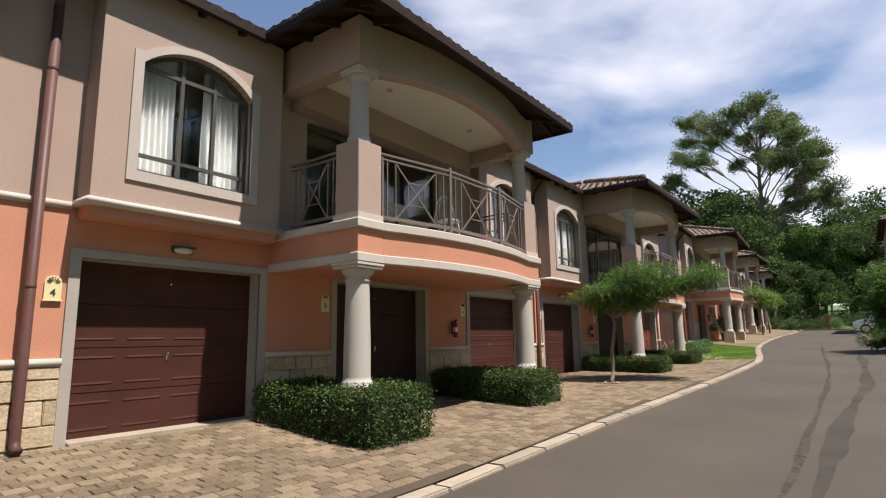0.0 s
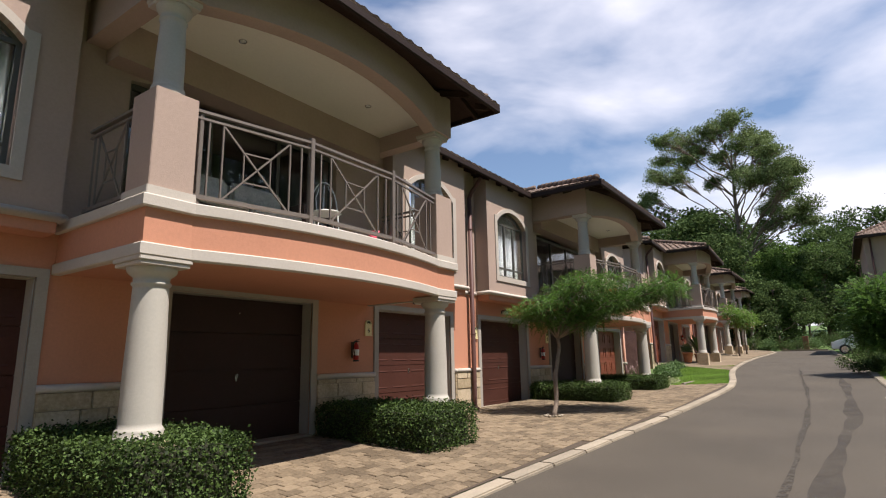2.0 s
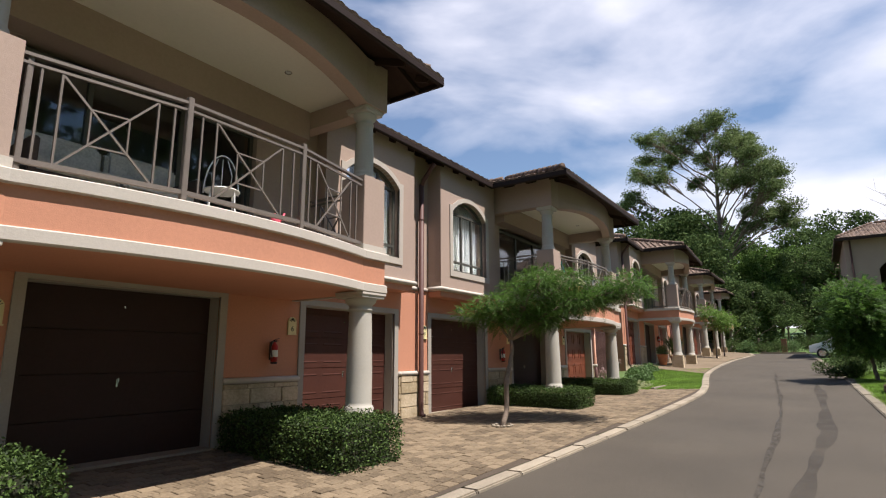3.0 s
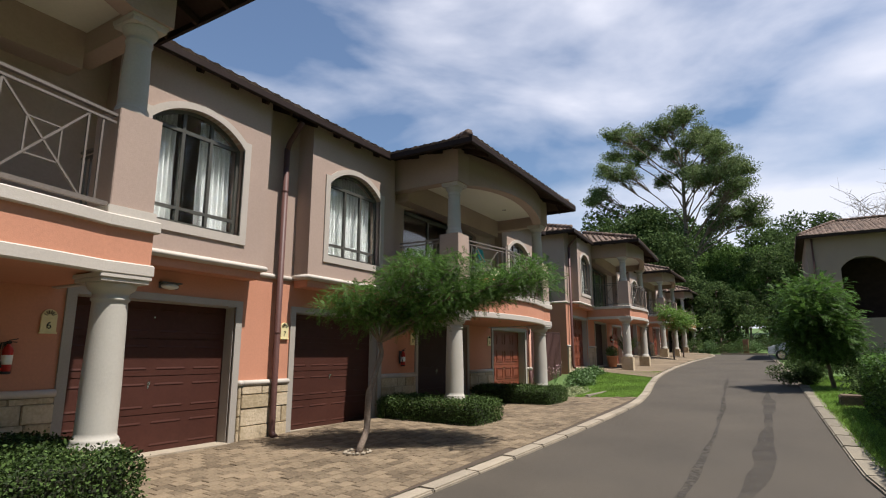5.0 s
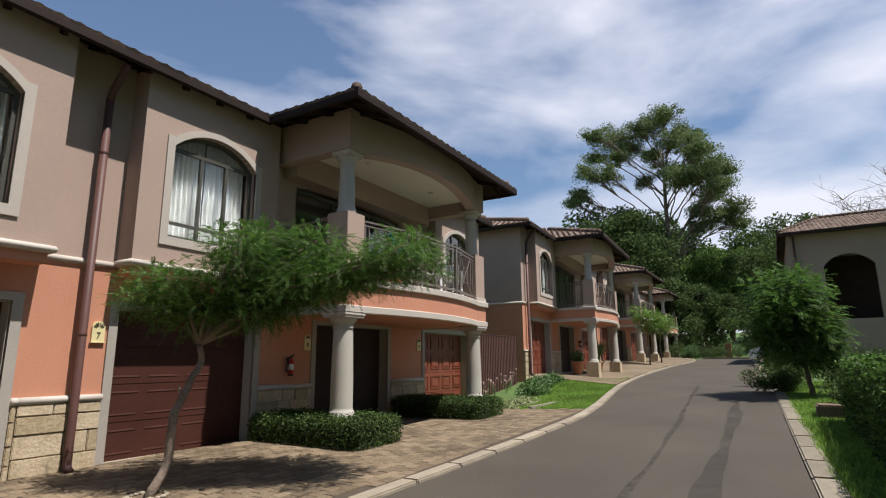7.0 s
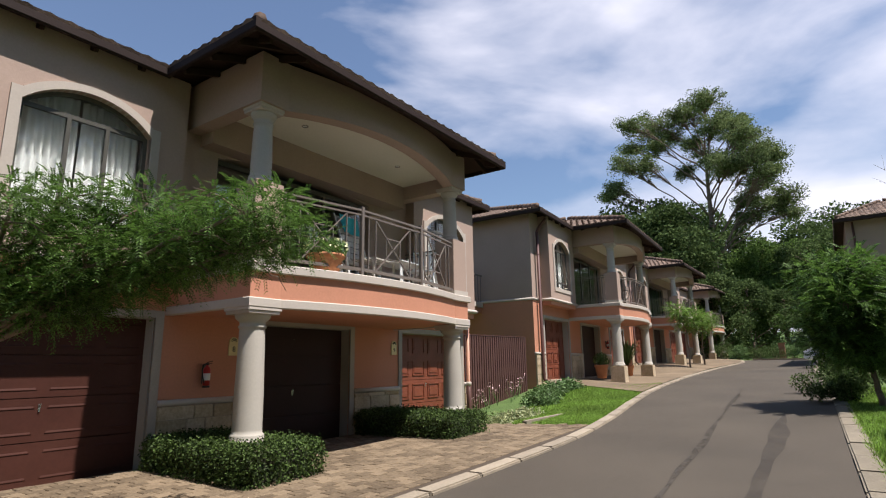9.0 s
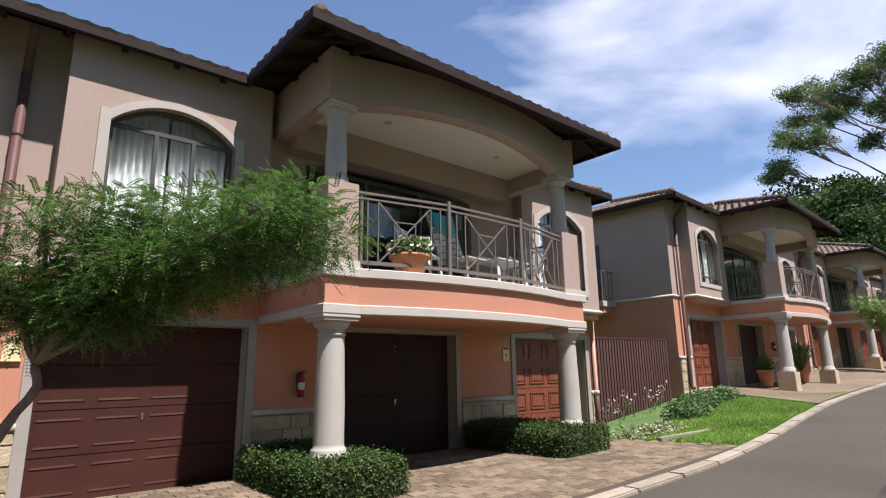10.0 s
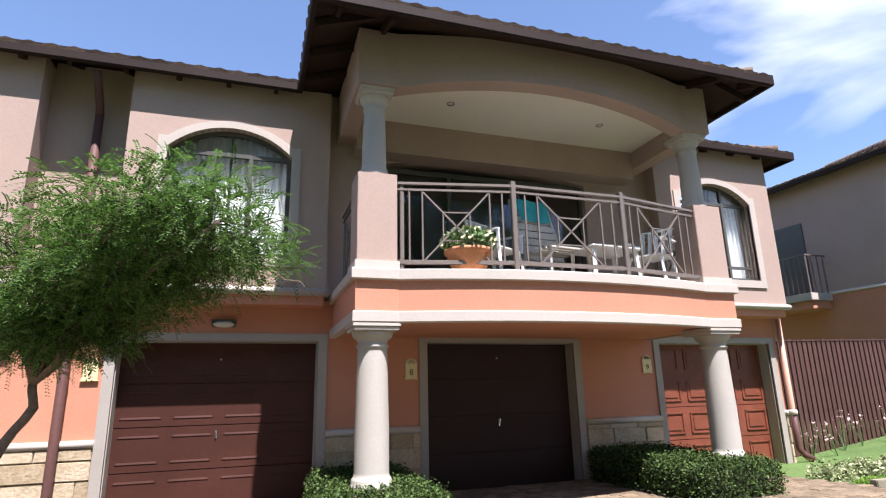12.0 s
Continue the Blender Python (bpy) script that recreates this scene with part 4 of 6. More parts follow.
    for x in (3.15, 4.33, 5.53, 6.69):
        part("door_stile", boxed(x, -0.02, 2.78, x + 0.06, 0.04, 4.66), M_WINFRAME, doors_ob)
    for xa, xb in ((3.21, 4.33), (4.39, 5.53), (5.59, 6.69)):
        pane = part("pane", boxed(xa, 0.008, 2.78, xb, 0.014, 4.66), M_GLASS, doors_ob, "clear door glass")
        pane.visible_shadow = False
    # downpipe on the strip
    px = -0.5
    pb = tube(bmesh.new(), [(px, -0.46, 5.47), (px, -0.40, 5.38), (px, -0.16, 5.12), (px, -0.115, 5.0)], 0.050, 12)
    tube(pb, [(px, -0.115, 5.03), (px, -0.115, 0.14), (px, -0.13, 0.06), (px, -0.20, 0.02)], 0.053, 14)
    pipe = part("downpipe", pb, M_PIPE, house, "brown metal downpipe", True)
    for z in (1.7, 4.2):
        part("pipe_bracket", lathe(bmesh.new(), [(0.054, z), (0.058, z + 0.005), (0.058, z + 0.03), (0.054, z + 0.035)], px, -0.115, 14), M_PIPE, pipe)
    return house


block_a = townhouse(Matrix.Identity(4), "salmon and taupe townhouse with bowed column balcony over garages")
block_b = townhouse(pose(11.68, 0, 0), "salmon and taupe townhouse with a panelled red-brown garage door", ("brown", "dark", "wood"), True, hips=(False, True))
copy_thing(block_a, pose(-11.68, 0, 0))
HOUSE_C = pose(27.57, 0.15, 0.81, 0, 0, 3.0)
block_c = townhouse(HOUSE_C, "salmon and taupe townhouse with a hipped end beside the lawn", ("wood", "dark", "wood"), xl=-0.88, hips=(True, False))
copy_thing(block_c, pose(41.9, 1.25, 1.32, 0, 0, -0.2))
copy_thing(block_c, pose(58.0, 2.3, 1.6, 0, 0, -2.2))


# ---- hedges and planting ----
def box_points(rng, n, x0, y0, z0, x1, y1, z1, round_r=0.12, jitter=0.035):
    """Points over the skin of a rounded box, open at the bottom."""
    w, d, h = x1 - x0, y1 - y0, z1 - z0
    areas = np.array([w * d, w * h, w * h, d * h, d * h])
    face = rng.choice(5, n, p=areas / areas.sum())
    u, v = rng.random(n), rng.random(n)
    p = np.empty((n, 3))
    p[:, 0] = np.where(face <= 2, x0 + u * w, np.where(face == 3, x0, x1))
    p[:, 1] = np.where(face == 0, y0 + v * d, np.where(face == 1, y0, np.where(face == 2, y1, y0 + u * d)))
    p[:, 2] = np.where(face == 0, z1, z0 + v * h)
    c = np.clip(p, [x0 + round_r, y0 + round_r, z0], [x1 - round_r, y1 - round_r, z1 - round_r])
    off = p - c
    ln = np.linalg.norm(off, axis=1)[:, None]
    p = np.where(ln > 1e-6, c + off / np.maximum(ln, 1e-6) * np.minimum(ln, round_r), p)
    bulge = np.array([noise.noise(Vector(q) * 2.3) for q in p])[:, None] * 0.05
    away = (p - np.array([(x0 + x1) / 2, (y0 + y1) / 2, z0 + h * 0.4]))
    away /= np.linalg.norm(away, axis=1)[:, None] + 1e-6
    return p + away * bulge + rng.normal(0, jitter, (n, 3))


def hedge(x0, y0, x1, y1, h, label, n, size=0.045, mat=M_HEDGE, seed=1):
    rng = np.random.default_rng(seed)
    z = min(ground_z(x, y) for x in (x0, x1) for y in (y0, y1)) - 0.02
    root = thing("hedge", pose((x0 + x1) / 2, (y0 + y1) / 2, z), label, "hedge", "clipped hedges")
    cx, cy = (x1 - x0) / 2, (y1 - y0) / 2
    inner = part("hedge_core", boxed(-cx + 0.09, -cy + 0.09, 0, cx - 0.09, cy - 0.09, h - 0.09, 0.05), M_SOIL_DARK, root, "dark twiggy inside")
    pts = box_points(rng, n, -cx, -cy, 0.0, cx, cy, h)
    v, f = leaf_quads(pts, size, 0.6, rng, 0.15)
    tagged(quads_object("leaves", v, f, mat, root, "small glossy green leaves"), kind="stuff")
    return root


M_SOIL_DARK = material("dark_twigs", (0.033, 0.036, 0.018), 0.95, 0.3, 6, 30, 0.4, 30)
for k, (dx, labels) in enumerate(((0.0, "clipped green box hedge around a balcony column"), (11.68, "low clipped green hedge around a balcony column"))):
    hedge(dx + 2.34, -2.42, dx + (3.52 if k == 0 else 3.46), -0.10, 0.70 if k == 0 else 0.44, labels, 25000, 0.036, seed=11 + k)
    hedge(dx + 6.45, -2.36, dx + 7.64, -0.10, 0.60 if k == 0 else 0.44, labels, 24000, 0.036, seed=21 + k)
hedge(9.5, -10.9, 20.0, -8.88, 1.42, "tall clipped hedge beside the grass verge", 46000, 0.06, M_FEATHER, 31)


def grass_patch(name, pts, label, seed, h=0.06):
    """Upright blades at the points."""
    rng = np.random.default_rng(seed)
    n = len(pts)
    ang = rng.uniform(0, 2 * np.pi, n)
    hh = h * rng.uniform(0.5, 1.4, n)
    w = 0.006 * rng.uniform(0.8, 1.8, n)
    dx, dy = np.cos(ang) * w, np.sin(ang) * w
    lean = rng.normal(0, 0.5, (n, 2)) * hh[:, None]
    v = np.empty((n, 3, 3))
    v[:, 0] = pts - np.stack([dx, dy, 0 * dx], 1)
    v[:, 1] = pts + np.stack([dx, dy, 0 * dx], 1)
    v[:, 2] = pts + np.stack([lean[:, 0], lean[:, 1], hh], 1)
    ob = quads_object(name, v.reshape(-1, 3), np.arange(3 * n).reshape(-1, 3), M_GRASS)
    return tagged(ob, label, "grass", kind="stuff")


def scatter(n, x0, x1, ylo, yhi, seed):
    rng = np.random.default_rng(seed)
    x = rng.uniform(x0, x1, n)
    lo, hi = np.array([ylo(a) for a in x]), np.array([yhi(a) for a in x])
    y = lo + (hi - lo) * rng.random(n)
    z = np.array([ground_z(a, b) - 0.055 for a, b in zip(x, y)])
    return np.stack([x, y, z], 1)


# Lawn between the second and third houses, with a thin paved line across it.
grass_patch("lawn", scatter(60000, 20.8, 27.4, lambda x: kerb_left(x) + 0.25, lambda x: min(-0.9, -2.1 + (x - 20.8) * 0.35), 5), "bright green mown lawn between two houses", 6, 0.05)
grass_patch("lawn", scatter(16000, 27.4, 31.5, lambda x: kerb_left(x) + 0.25, lambda x: kerb_left(x) + 0.25 + max(0.05, (31.6 - x) * 0.42), 7), "bright green mown lawn beside the lane", 8, 0.05)
grass_patch("verge_grass", scatter(60000, 10.5, 30.0, lambda x: kerb_right(x) - 1.5 - (0.9 if x > 19.8 else 0.0), lambda x: kerb_right(x) - 0.22, 9), "bright green grass verge along the kerb", 10, 0.06)
tagged(part("edging_strip", boxed(20.6, -2.55, ground_z(23, -2.5) - 0.26, 25.6, -2.45, ground_z(23, -2.5) - 0.05, 0.01), M_CONCRETE), "pale concrete edging strip across the lawn", "edging", kind="structure")


def garden_clump(x, y, r, h, label, seed, mat, leaf):
    """A low rounded clump: short stems under a dome of small leaves."""
    rng = np.random.default_rng(seed)
    root = thing("garden_plant", pose(x, y, ground_z(x, y) - 0.07), label, "plant", "garden bed plants")
    st = bmesh.new()
    for _ in range(9):
        a, q = rng.uniform(0, 2 * np.pi), r * rng.uniform(0.2, 0.7)
        limb_tip = (q * math.cos(a), q * math.sin(a), h * rng.uniform(0.5, 0.8))
        bar(st, (limb_tip[0] * 0.3, limb_tip[1] * 0.3, 0), limb_tip, 0.012)
    part("stems", st, M_SOIL, root)
    n = int(1500 * (r / 0.45) ** 2)
    d = rng.normal(0, 1, (n, 3))
    d[:, 2] = np.abs(d[:, 2])
    d /= np.linalg.norm(d, axis=1)[:, None]
    lump = 1 + 0.22 * np.sin(3 * np.arctan2(d[:, 1], d[:, 0]) + seed) + 0.12 * np.sin(7 * d[:, 0] + seed)
    p = d * (rng.random(n) ** 0.3 * lump)[:, None] * np.array([r, r, h]) + np.array([0, 0, 0.02])
    v, f = leaf_quads(p, leaf, 0.5, rng, 0.35)
    tagged(quads_object("leaves", v, f, mat, root, "small pointed leaves"), kind="stuff")
    return root


M_PALE_LEAF = material("pale_striped_leaf", (0.20, 0.26, 0.10), 0.5, 0.35, 2, 10, 0, tint=(0.36, 0.38, 0.20), per_island=0.9, sheen_back=0.3)
M_STRAP = material("strap_leaf", (0.10, 0.17, 0.05), 0.6, 0.35, 2, 10, 0, tint=(0.11, 0.19, 0.06), per_island=0.9, sheen_back=0.25)
for i, (x, y, r) in enumerate(((21.0, -1.72, 0.34), (21.6, -1.75, 0.4), (22.3, -1.7, 0.38))):
    garden_clump(x, y, r, 0.21, "low pale variegated bush in the garden bed", 40 + i, M_PALE_LEAF, 0.06)
for i, (x, y, r) in enumerate(((24.1, -1.2, 0.45), (24.8, -0.95, 0.5), (25.6, -0.8, 0.5), (26.3, -0.75, 0.48), (27.0, -0.85, 0.45))):
    garden_clump(x, y, r, 0.31, "leafy green bush in the bed along the house", 50 + i, M_STRAP, 0.08)
# Thin flowering stalks in front of the fence.
M_BLOSSOM = material("pink_white_blossom", (0.62, 0.42, 0.42), 0.7, 0.2, 6, 30, 0, per_island=0.5)
for i in range(7):
    rng_f = np.random.default_rng(400 + i)
    x, y = 22.7 + 0.45 * i, 0.0 - 0.12 * math.sin(i * 1.9)
    stalks = thing("flower_stalks", pose(x, y, ground_z(x, y) - 0.07), "thin stalks with pale pink blossoms beside the fence", "flower", "flowering stalks")
    stb = bmesh.new()
    tips = []
    for _ in range(5):
        e = Vector((rng_f.normal(0, 0.14), rng_f.normal(0, 0.1), rng_f.uniform(0.3, 0.62)))
        tube(stb, [(0, 0, 0), e * 0.55 + Vector((0.02, 0, 0)), e], [0.006, 0.005, 0.003], 5)
        tips += [np.array(e) + rng_f.normal(0, 0.035, 3) for _ in range(6)]
    part("stems", stb, M_STRAP, stalks)
    v, f = leaf_quads(np.array(tips), 0.04, 0.8, rng_f)
    tagged(quads_object("petals", v, f, M_BLOSSOM, stalks, "pale pink petals"), kind="stuff")


# ---- trees ----
M_TRUNK = material("grey_brown_bark", (0.19, 0.145, 0.11), 0.9, 0.35, 5.0, 30, 0.6, 35)


def frond_mesh(rng, centres, ways, length=0.2, pairs=8, leaf=0.036):
    """Feathery fronds: leaflets in two rows along a stalk."""
    V = []
    for c, w in zip(centres, ways):
        w = w / (np.linalg.norm(w) + 1e-9)
        s = np.cross(w, (0.0, 0.0, 1.0)) + rng.normal(0, 0.25, 3)
        s /= np.linalg.norm(s) + 1e-9
        L = length * rng.uniform(0.7, 1.3)
        k = np.arange(pairs)
        p = c + w * (L * (k + 0.5) / pairs)[:, None] + np.array([0, 0, -1.0]) * (0.28 * L * ((k + 0.5) / pairs) ** 2)[:, None]
        for sg in (-1, 1):
            tip = p + s * sg * leaf + w * leaf * 0.45 - np.array([0, 0, leaf * 0.2])
            m = (p + tip) / 2
            V.append(np.stack([p, m + w * leaf * 0.3, tip, m - w * leaf * 0.3], 1).reshape(-1, 3))
    v = np.concatenate(V)
    return v, np.arange(len(v)).reshape(-1, 4)


def limb(bm, a, b, r0, r1, rng, sag=0.0, n=6, wob=0.06):
    a, b = Vector(a), Vector(b)
    L = (b - a).length
    pts, rad = [], []
    for i in range(n + 1):
        u = i / n
        p = a.lerp(b, u) + Vector(rng.normal(0, wob * L * (0.3 if 0 < i < n else 0), 3)) + Vector((0, 0, sag * math.sin(math.pi * u)))
        pts.append(p)
        rad.append(r0 + (r1 - r0) * u)
    tube(bm, pts, rad, 7)
    return pts


def feathery_tree(base, trunk_top, limbs, crown_r, fronds, label, seed, trunk_r=0.055, leaf=0.036, length=0.2, squash=0.6, mat=M_FEATHER, bends=()):
    """A small tree with a leaning or bent trunk, spreading limbs and sprays of feathery leaves at the limb ends (world points)."""
    rng = np.random.default_rng(seed)
    root = thing("tree", pose(*base), label, "tree")
    o = np.array(base)
    bm = bmesh.new()
    if bends:
        knots = [Vector((0, 0, -0.05))] + [Vector(q) - Vector(base) for q in bends] + [Vector(trunk_top) - Vector(base)]
        line = []
        for p, q in zip(knots, knots[1:]):
            line += [p.lerp(q, u) + Vector(rng.normal(0, 0.006, 3)) for u in (0.0, 0.33, 0.66)]
        line.append(knots[-1])
        tube(bm, line, [trunk_r * (1.2 - 0.45 * i / (len(line) - 1)) * rng.uniform(0.93, 1.08) for i in range(len(line))], 9)
    else:
        limb(bm, (0, 0, -0.05), Vector(trunk_top) - Vector(base), trunk_r * 1.15, trunk_r * 0.75, rng, 0, 6, 0.03)
    part("trunk", bm, M_TRUNK, root, "slim grey-brown trunk", True)
    centres, ways = [], []
    top = np.array(trunk_top) - o
    for e in limbs:
        e = np.array(e) - o
        lb = bmesh.new()
        pts = limb(lb, top, e, trunk_r * 0.6, 0.012, rng, 0.12, 7, 0.05)
        for q in pts[3:]:
            for _ in range(2):
                t = np.array(q) + rng.normal(0, 1, 3) * crown_r * np.array([0.55, 0.55, 0.25])
                limb(lb, q, t, 0.009, 0.003, rng, 0.03, 4, 0.14)
        part("limb", lb, M_BARK, root, "", True)
        n = int(fronds / len(limbs))
        qs = np.array([list(p) for p in pts[2:]] + [list(e)] * 2)
        pick = qs[rng.integers(0, len(qs), n)]
        d = rng.normal(0, 1, (n, 3))
        d /= np.linalg.norm(d, axis=1)[:, None]
        r = crown_r * rng.random(n)[:, None] ** 0.45
        centres.append(pick + d * r * np.array([1, 1, squash]))
        ways.append(d * np.array([1, 1, 0.4]) + rng.normal(0, 0.5, (n, 3)))
    v, f = frond_mesh(rng, np.concatenate(centres), np.concatenate(ways), length, 8, leaf)
    tagged(quads_object("crown", v, f, mat, root, "feathery bright green leaves"), kind="stuff")
    return root


feathery_tree((10.98, -2.12, ground_z(10.98, -2.12)), (11.50, -2.08, 1.55),
              [(11.1, -1.9, 2.3), (11.4, -2.8, 2.68), (12.15, -2.0, 2.7), (12.3, -3.1, 2.82), (12.7, -2.7, 2.7), (13.05, -3.5, 2.55), (13.2, -3.3, 2.45), (12.6, -3.8, 2.5), (11.85, -2.6, 2.86), (11.2, -1.5, 2.1), (12.75, -3.0, 2.42), (12.1, -3.3, 2.35), (12.85, -4.05, 2.75), (12.5, -4.2, 2.6), (13.0, -4.1, 2.5)],
              0.47, 10500, "small feathery-leaved tree with a bent, forked trunk in the paving", 71, 0.044, 0.025, 0.15, 0.36, M_FEATHER,
              [(11.20, -2.11, 0.30), (11.23, -2.10, 0.81), (11.37, -2.10, 1.07), (11.53, -2.09, 1.36)])
feathery_tree((25.0, -8.6, ground_z(25, -8.6)), (24.95, -8.5, 1.4),
              [(24.9, -7.75, 2.3), (24.9, -8.9, 2.4), (24.5, -8.5, 3.1), (25.2, -7.9, 3.3), (25.3, -8.7, 3.2), (24.8, -8.2, 2.1), (24.8, -8.8, 1.8), (24.5, -7.9, 1.8), (25.1, -8.4, 3.35), (24.6, -8.9, 1.9), (25.9, -8.2, 2.6), (24.1, -8.2, 2.6)],
              0.72, 6800, "bushy bright green feathery tree on the grass verge", 72, 0.06, 0.055, 0.26, 0.75, M_FEATHER)
for i, (x, y, seed) in enumerate(((42.4, -1.4, 73), (47.5, -1.2, 74))):
    z = ground_z(x, y)
    feathery_tree((x, y, z), (x, y, z + 1.9), [(x - 0.5, y + 0.2, z + 2.9), (x + 0.5, y - 0.4, z + 2.8), (x, y + 0.5, z + 3.2), (x + 0.1, y - 0.6, z + 2.4)], 0.55, 900,
                  "slender young tree beside the farther houses", seed, 0.045, 0.06, 0.3, 0.8, M_FEATHER_LIGHT)
# Ring of pebbles at the foot of the near tree.
peb = thing("pebble_ring", pose(10.98, -2.12, ground_z(10.98, -2.12)), "ring of pale pebbles around a tree foot", "pebbles")
prng = random.Random(4)
for i in range(16):
    a = i * 2 * math.pi / 16 + prng.uniform(-0.1, 0.1)
    bm = bmesh.new()
    bmesh.ops.create_icosphere(bm, subdivisions=1, radius=prng.uniform(0.025, 0.045))
    bmesh.ops.scale(bm, vec=(1.2, 0.9, 0.6), verts=bm.verts)
    bmesh.ops.translate(bm, vec=(0.2 * math.cos(a), 0.17 * math.sin(a), 0.012), verts=bm.verts)
    part("pebble", bm, M_CONCRETE, peb, "", True)


def broad_tree(name, h, spread, mat, seed, leaves, size, label, bark=M_BARK, low=0.25, clumps=26):
    """A woodland tree about the origin: tapered trunk, limbs and uneven clumps of leaves."""
    rng = np.random.default_rng(seed)
    root = thing(name, Matrix.Identity(4), label, "tree", "woodland trees")
    bm = bmesh.new()
    limb(bm, (0, 0, -0.5), (rng.normal(0, 0.2), rng.normal(0, 0.2), h * 0.75), h * 0.022, h * 0.006, rng, 0, 8, 0.015)
    part("trunk", bm, bark, root, "", True)
    pts = []
    lb = bmesh.new()
    for i in range(clumps):
        u = rng.random() ** 0.8
        z = h * (low + (0.96 - low) * u)
        prof = math.sin(math.pi * min(1, 0.18 + 0.78 * (u * 0.95))) ** 0.7
        a = rng.uniform(0, 2 * np.pi)
        r = spread * prof * rng.uniform(0.35, 1.0)
        c = np.array([r * math.cos(a), r * math.sin(a), z])
        limb(lb, (0, 0, max(h * 0.12, z - r * 0.7)), c, h * 0.008, h * 0.002, rng, 0, 4, 0.04)
        cr = spread * rng.uniform(0.26, 0.46)
        n = int(leaves / clumps)
        d = rng.normal(0, 1, (n, 3))
        d /= np.linalg.norm(d, axis=1)[:, None]
        pts.append(c + d * cr * (rng.random(n)[:, None] ** 0.35) * np.array([1, 1, 0.75]))
    part("branchwork", lb, bark, root, "", True)
    v, f = leaf_quads(np.concatenate(pts), size, 0.6, rng, 0.2)
    tagged(quads_object("crown", v, f, mat, root), kind="stuff")
    return root


def gum_tree(at, clusters, label):
    """The tall tree with an open, domed crown; clusters: (across, height, radius) of each leafy mass."""
    rng = np.random.default_rng(91)
    root = thing("tall_tree", pose(*at), label, "tree")
    bm = bmesh.new()
    stem = limb(bm, (0, 0, -0.5), (0.4, -0.6, 23.5), 0.5, 0.12, rng, 0, 14, 0.006)
    part("trunk", bm, M_BARK, root, "straight grey-brown trunk", True)
    pts = []
    for y, z, r in clusters:
        c = np.array([rng.uniform(-3.0, 3.0), y, z])
        start = min(22.0, max(9.0, z - 3.2 - 0.7 * abs(y)))
        lb = bmesh.new()
        ps = limb(lb, stem[min(13, int((start + 0.5) / 22 * 14))], c, 0.10, 0.03, rng, 0.5, 7, 0.035)
        for _ in range(int(9 + 15 * r)):
            d = rng.normal(0, 1, 3)
            d[2] = d[2] * 0.8 + 0.15
            t = c + d / np.linalg.norm(d) * r * np.array([1.4, 1.35, 1.05]) * rng.uniform(0.2, 1.1)
            limb(lb, ps[int(rng.integers(4, 7))], t, 0.04, 0.015, rng, 0.1, 4, 0.06)
            n = 120
            d = rng.normal(0, 1, (n, 3))
            d /= np.linalg.norm(d, axis=1)[:, None]
            pts.append(t + d * (rng.random(n)[:, None] ** 0.45) * np.array([1.0, 1.0, 0.65]) * rng.uniform(0.55, 1.25))
        part("limb", lb, M_BARK, root, "", True)
    v, f = leaf_quads(np.concatenate(pts), 0.23, 0.42, rng, 0.1)
    tagged(quads_object("crown", v, f, M_GUM, root, "open clumps of grey-green leaves"), kind="stuff")
    return root


gum_tree((75, 1.9, 1.9), [(5.1, 28.1, 1.9), (7.1, 26.9, 1.3), (8.0, 25.8, 1.0), (3.7, 26.4, 1.5), (0.8, 28.3, 1.5), (-1.4, 27.9, 1.6), (-2.6, 26.9, 1.2), (2.0, 27.6, 1.2), (-4.1, 25.2, 1.2), (-3.8, 23.7, 1.5), (0.8, 24.2, 1.5), (-5.0, 22.6, 1.2), (-1.9, 24.3, 1.1), (-6.3, 21.4, 1.1), (-3.4, 21.4, 1.8), (-1.4, 21.4, 1.1), (-5.3, 20.1, 1.6), (-7.2, 20.0, 0.7), (-2.9, 19.5, 1.5), (-5.0, 18.1, 1.6), (-6.7, 18.1, 1.1), (-7.7, 16.5, 1.1), (-3.8, 16.8, 1.1), (-5.8, 15.6, 1.3), (-7.7, 14.8, 1.0), (-3.8, 14.9, 1.0), (5.8, 21.6, 1.5), (7.8, 21.9, 1.1), (9.2, 19.6, 0.9), (9.8, 18.5, 0.5), (4.6, 24.6, 0.9), (2.2, 21.4, 0.7)],
         "very tall tree with an open domed crown behind the houses")
wood_a = broad_tree("woodland_tree", 13.0, 4.6, M_WOOD_LEAF, 101, 17000, 0.30, "broad green woodland tree beyond the lane; some copies added unseen as sky screens", low=0.12, clumps=34)
wood_b = broad_tree("woodland_tree", 12.0, 4.2, M_DARK_LEAF, 102, 14000, 0.28, "dark leafy woodland tree beyond the lane; some copies added unseen as sky screens", low=0.10, clumps=32)
wood_c = broad_tree("woodland_tree", 7.5, 3.0, M_DARK_LEAF, 103, 9000, 0.22, "dark bushy tree at the end of the lane", low=0.08, clumps=24)


def tree_at(ob, x, y, s, turn, first=[]):
    m = pose(x, y, ground_z(min(x, 110), y) + far_rise(x, y) - 0.1, 0, 0, turn) @ Matrix.Diagonal((s, s, s, 1))
    if ob.name in first:
        return copy_thing(ob, m)
    first.append(ob.name)
    ob.matrix_world = m
    return ob


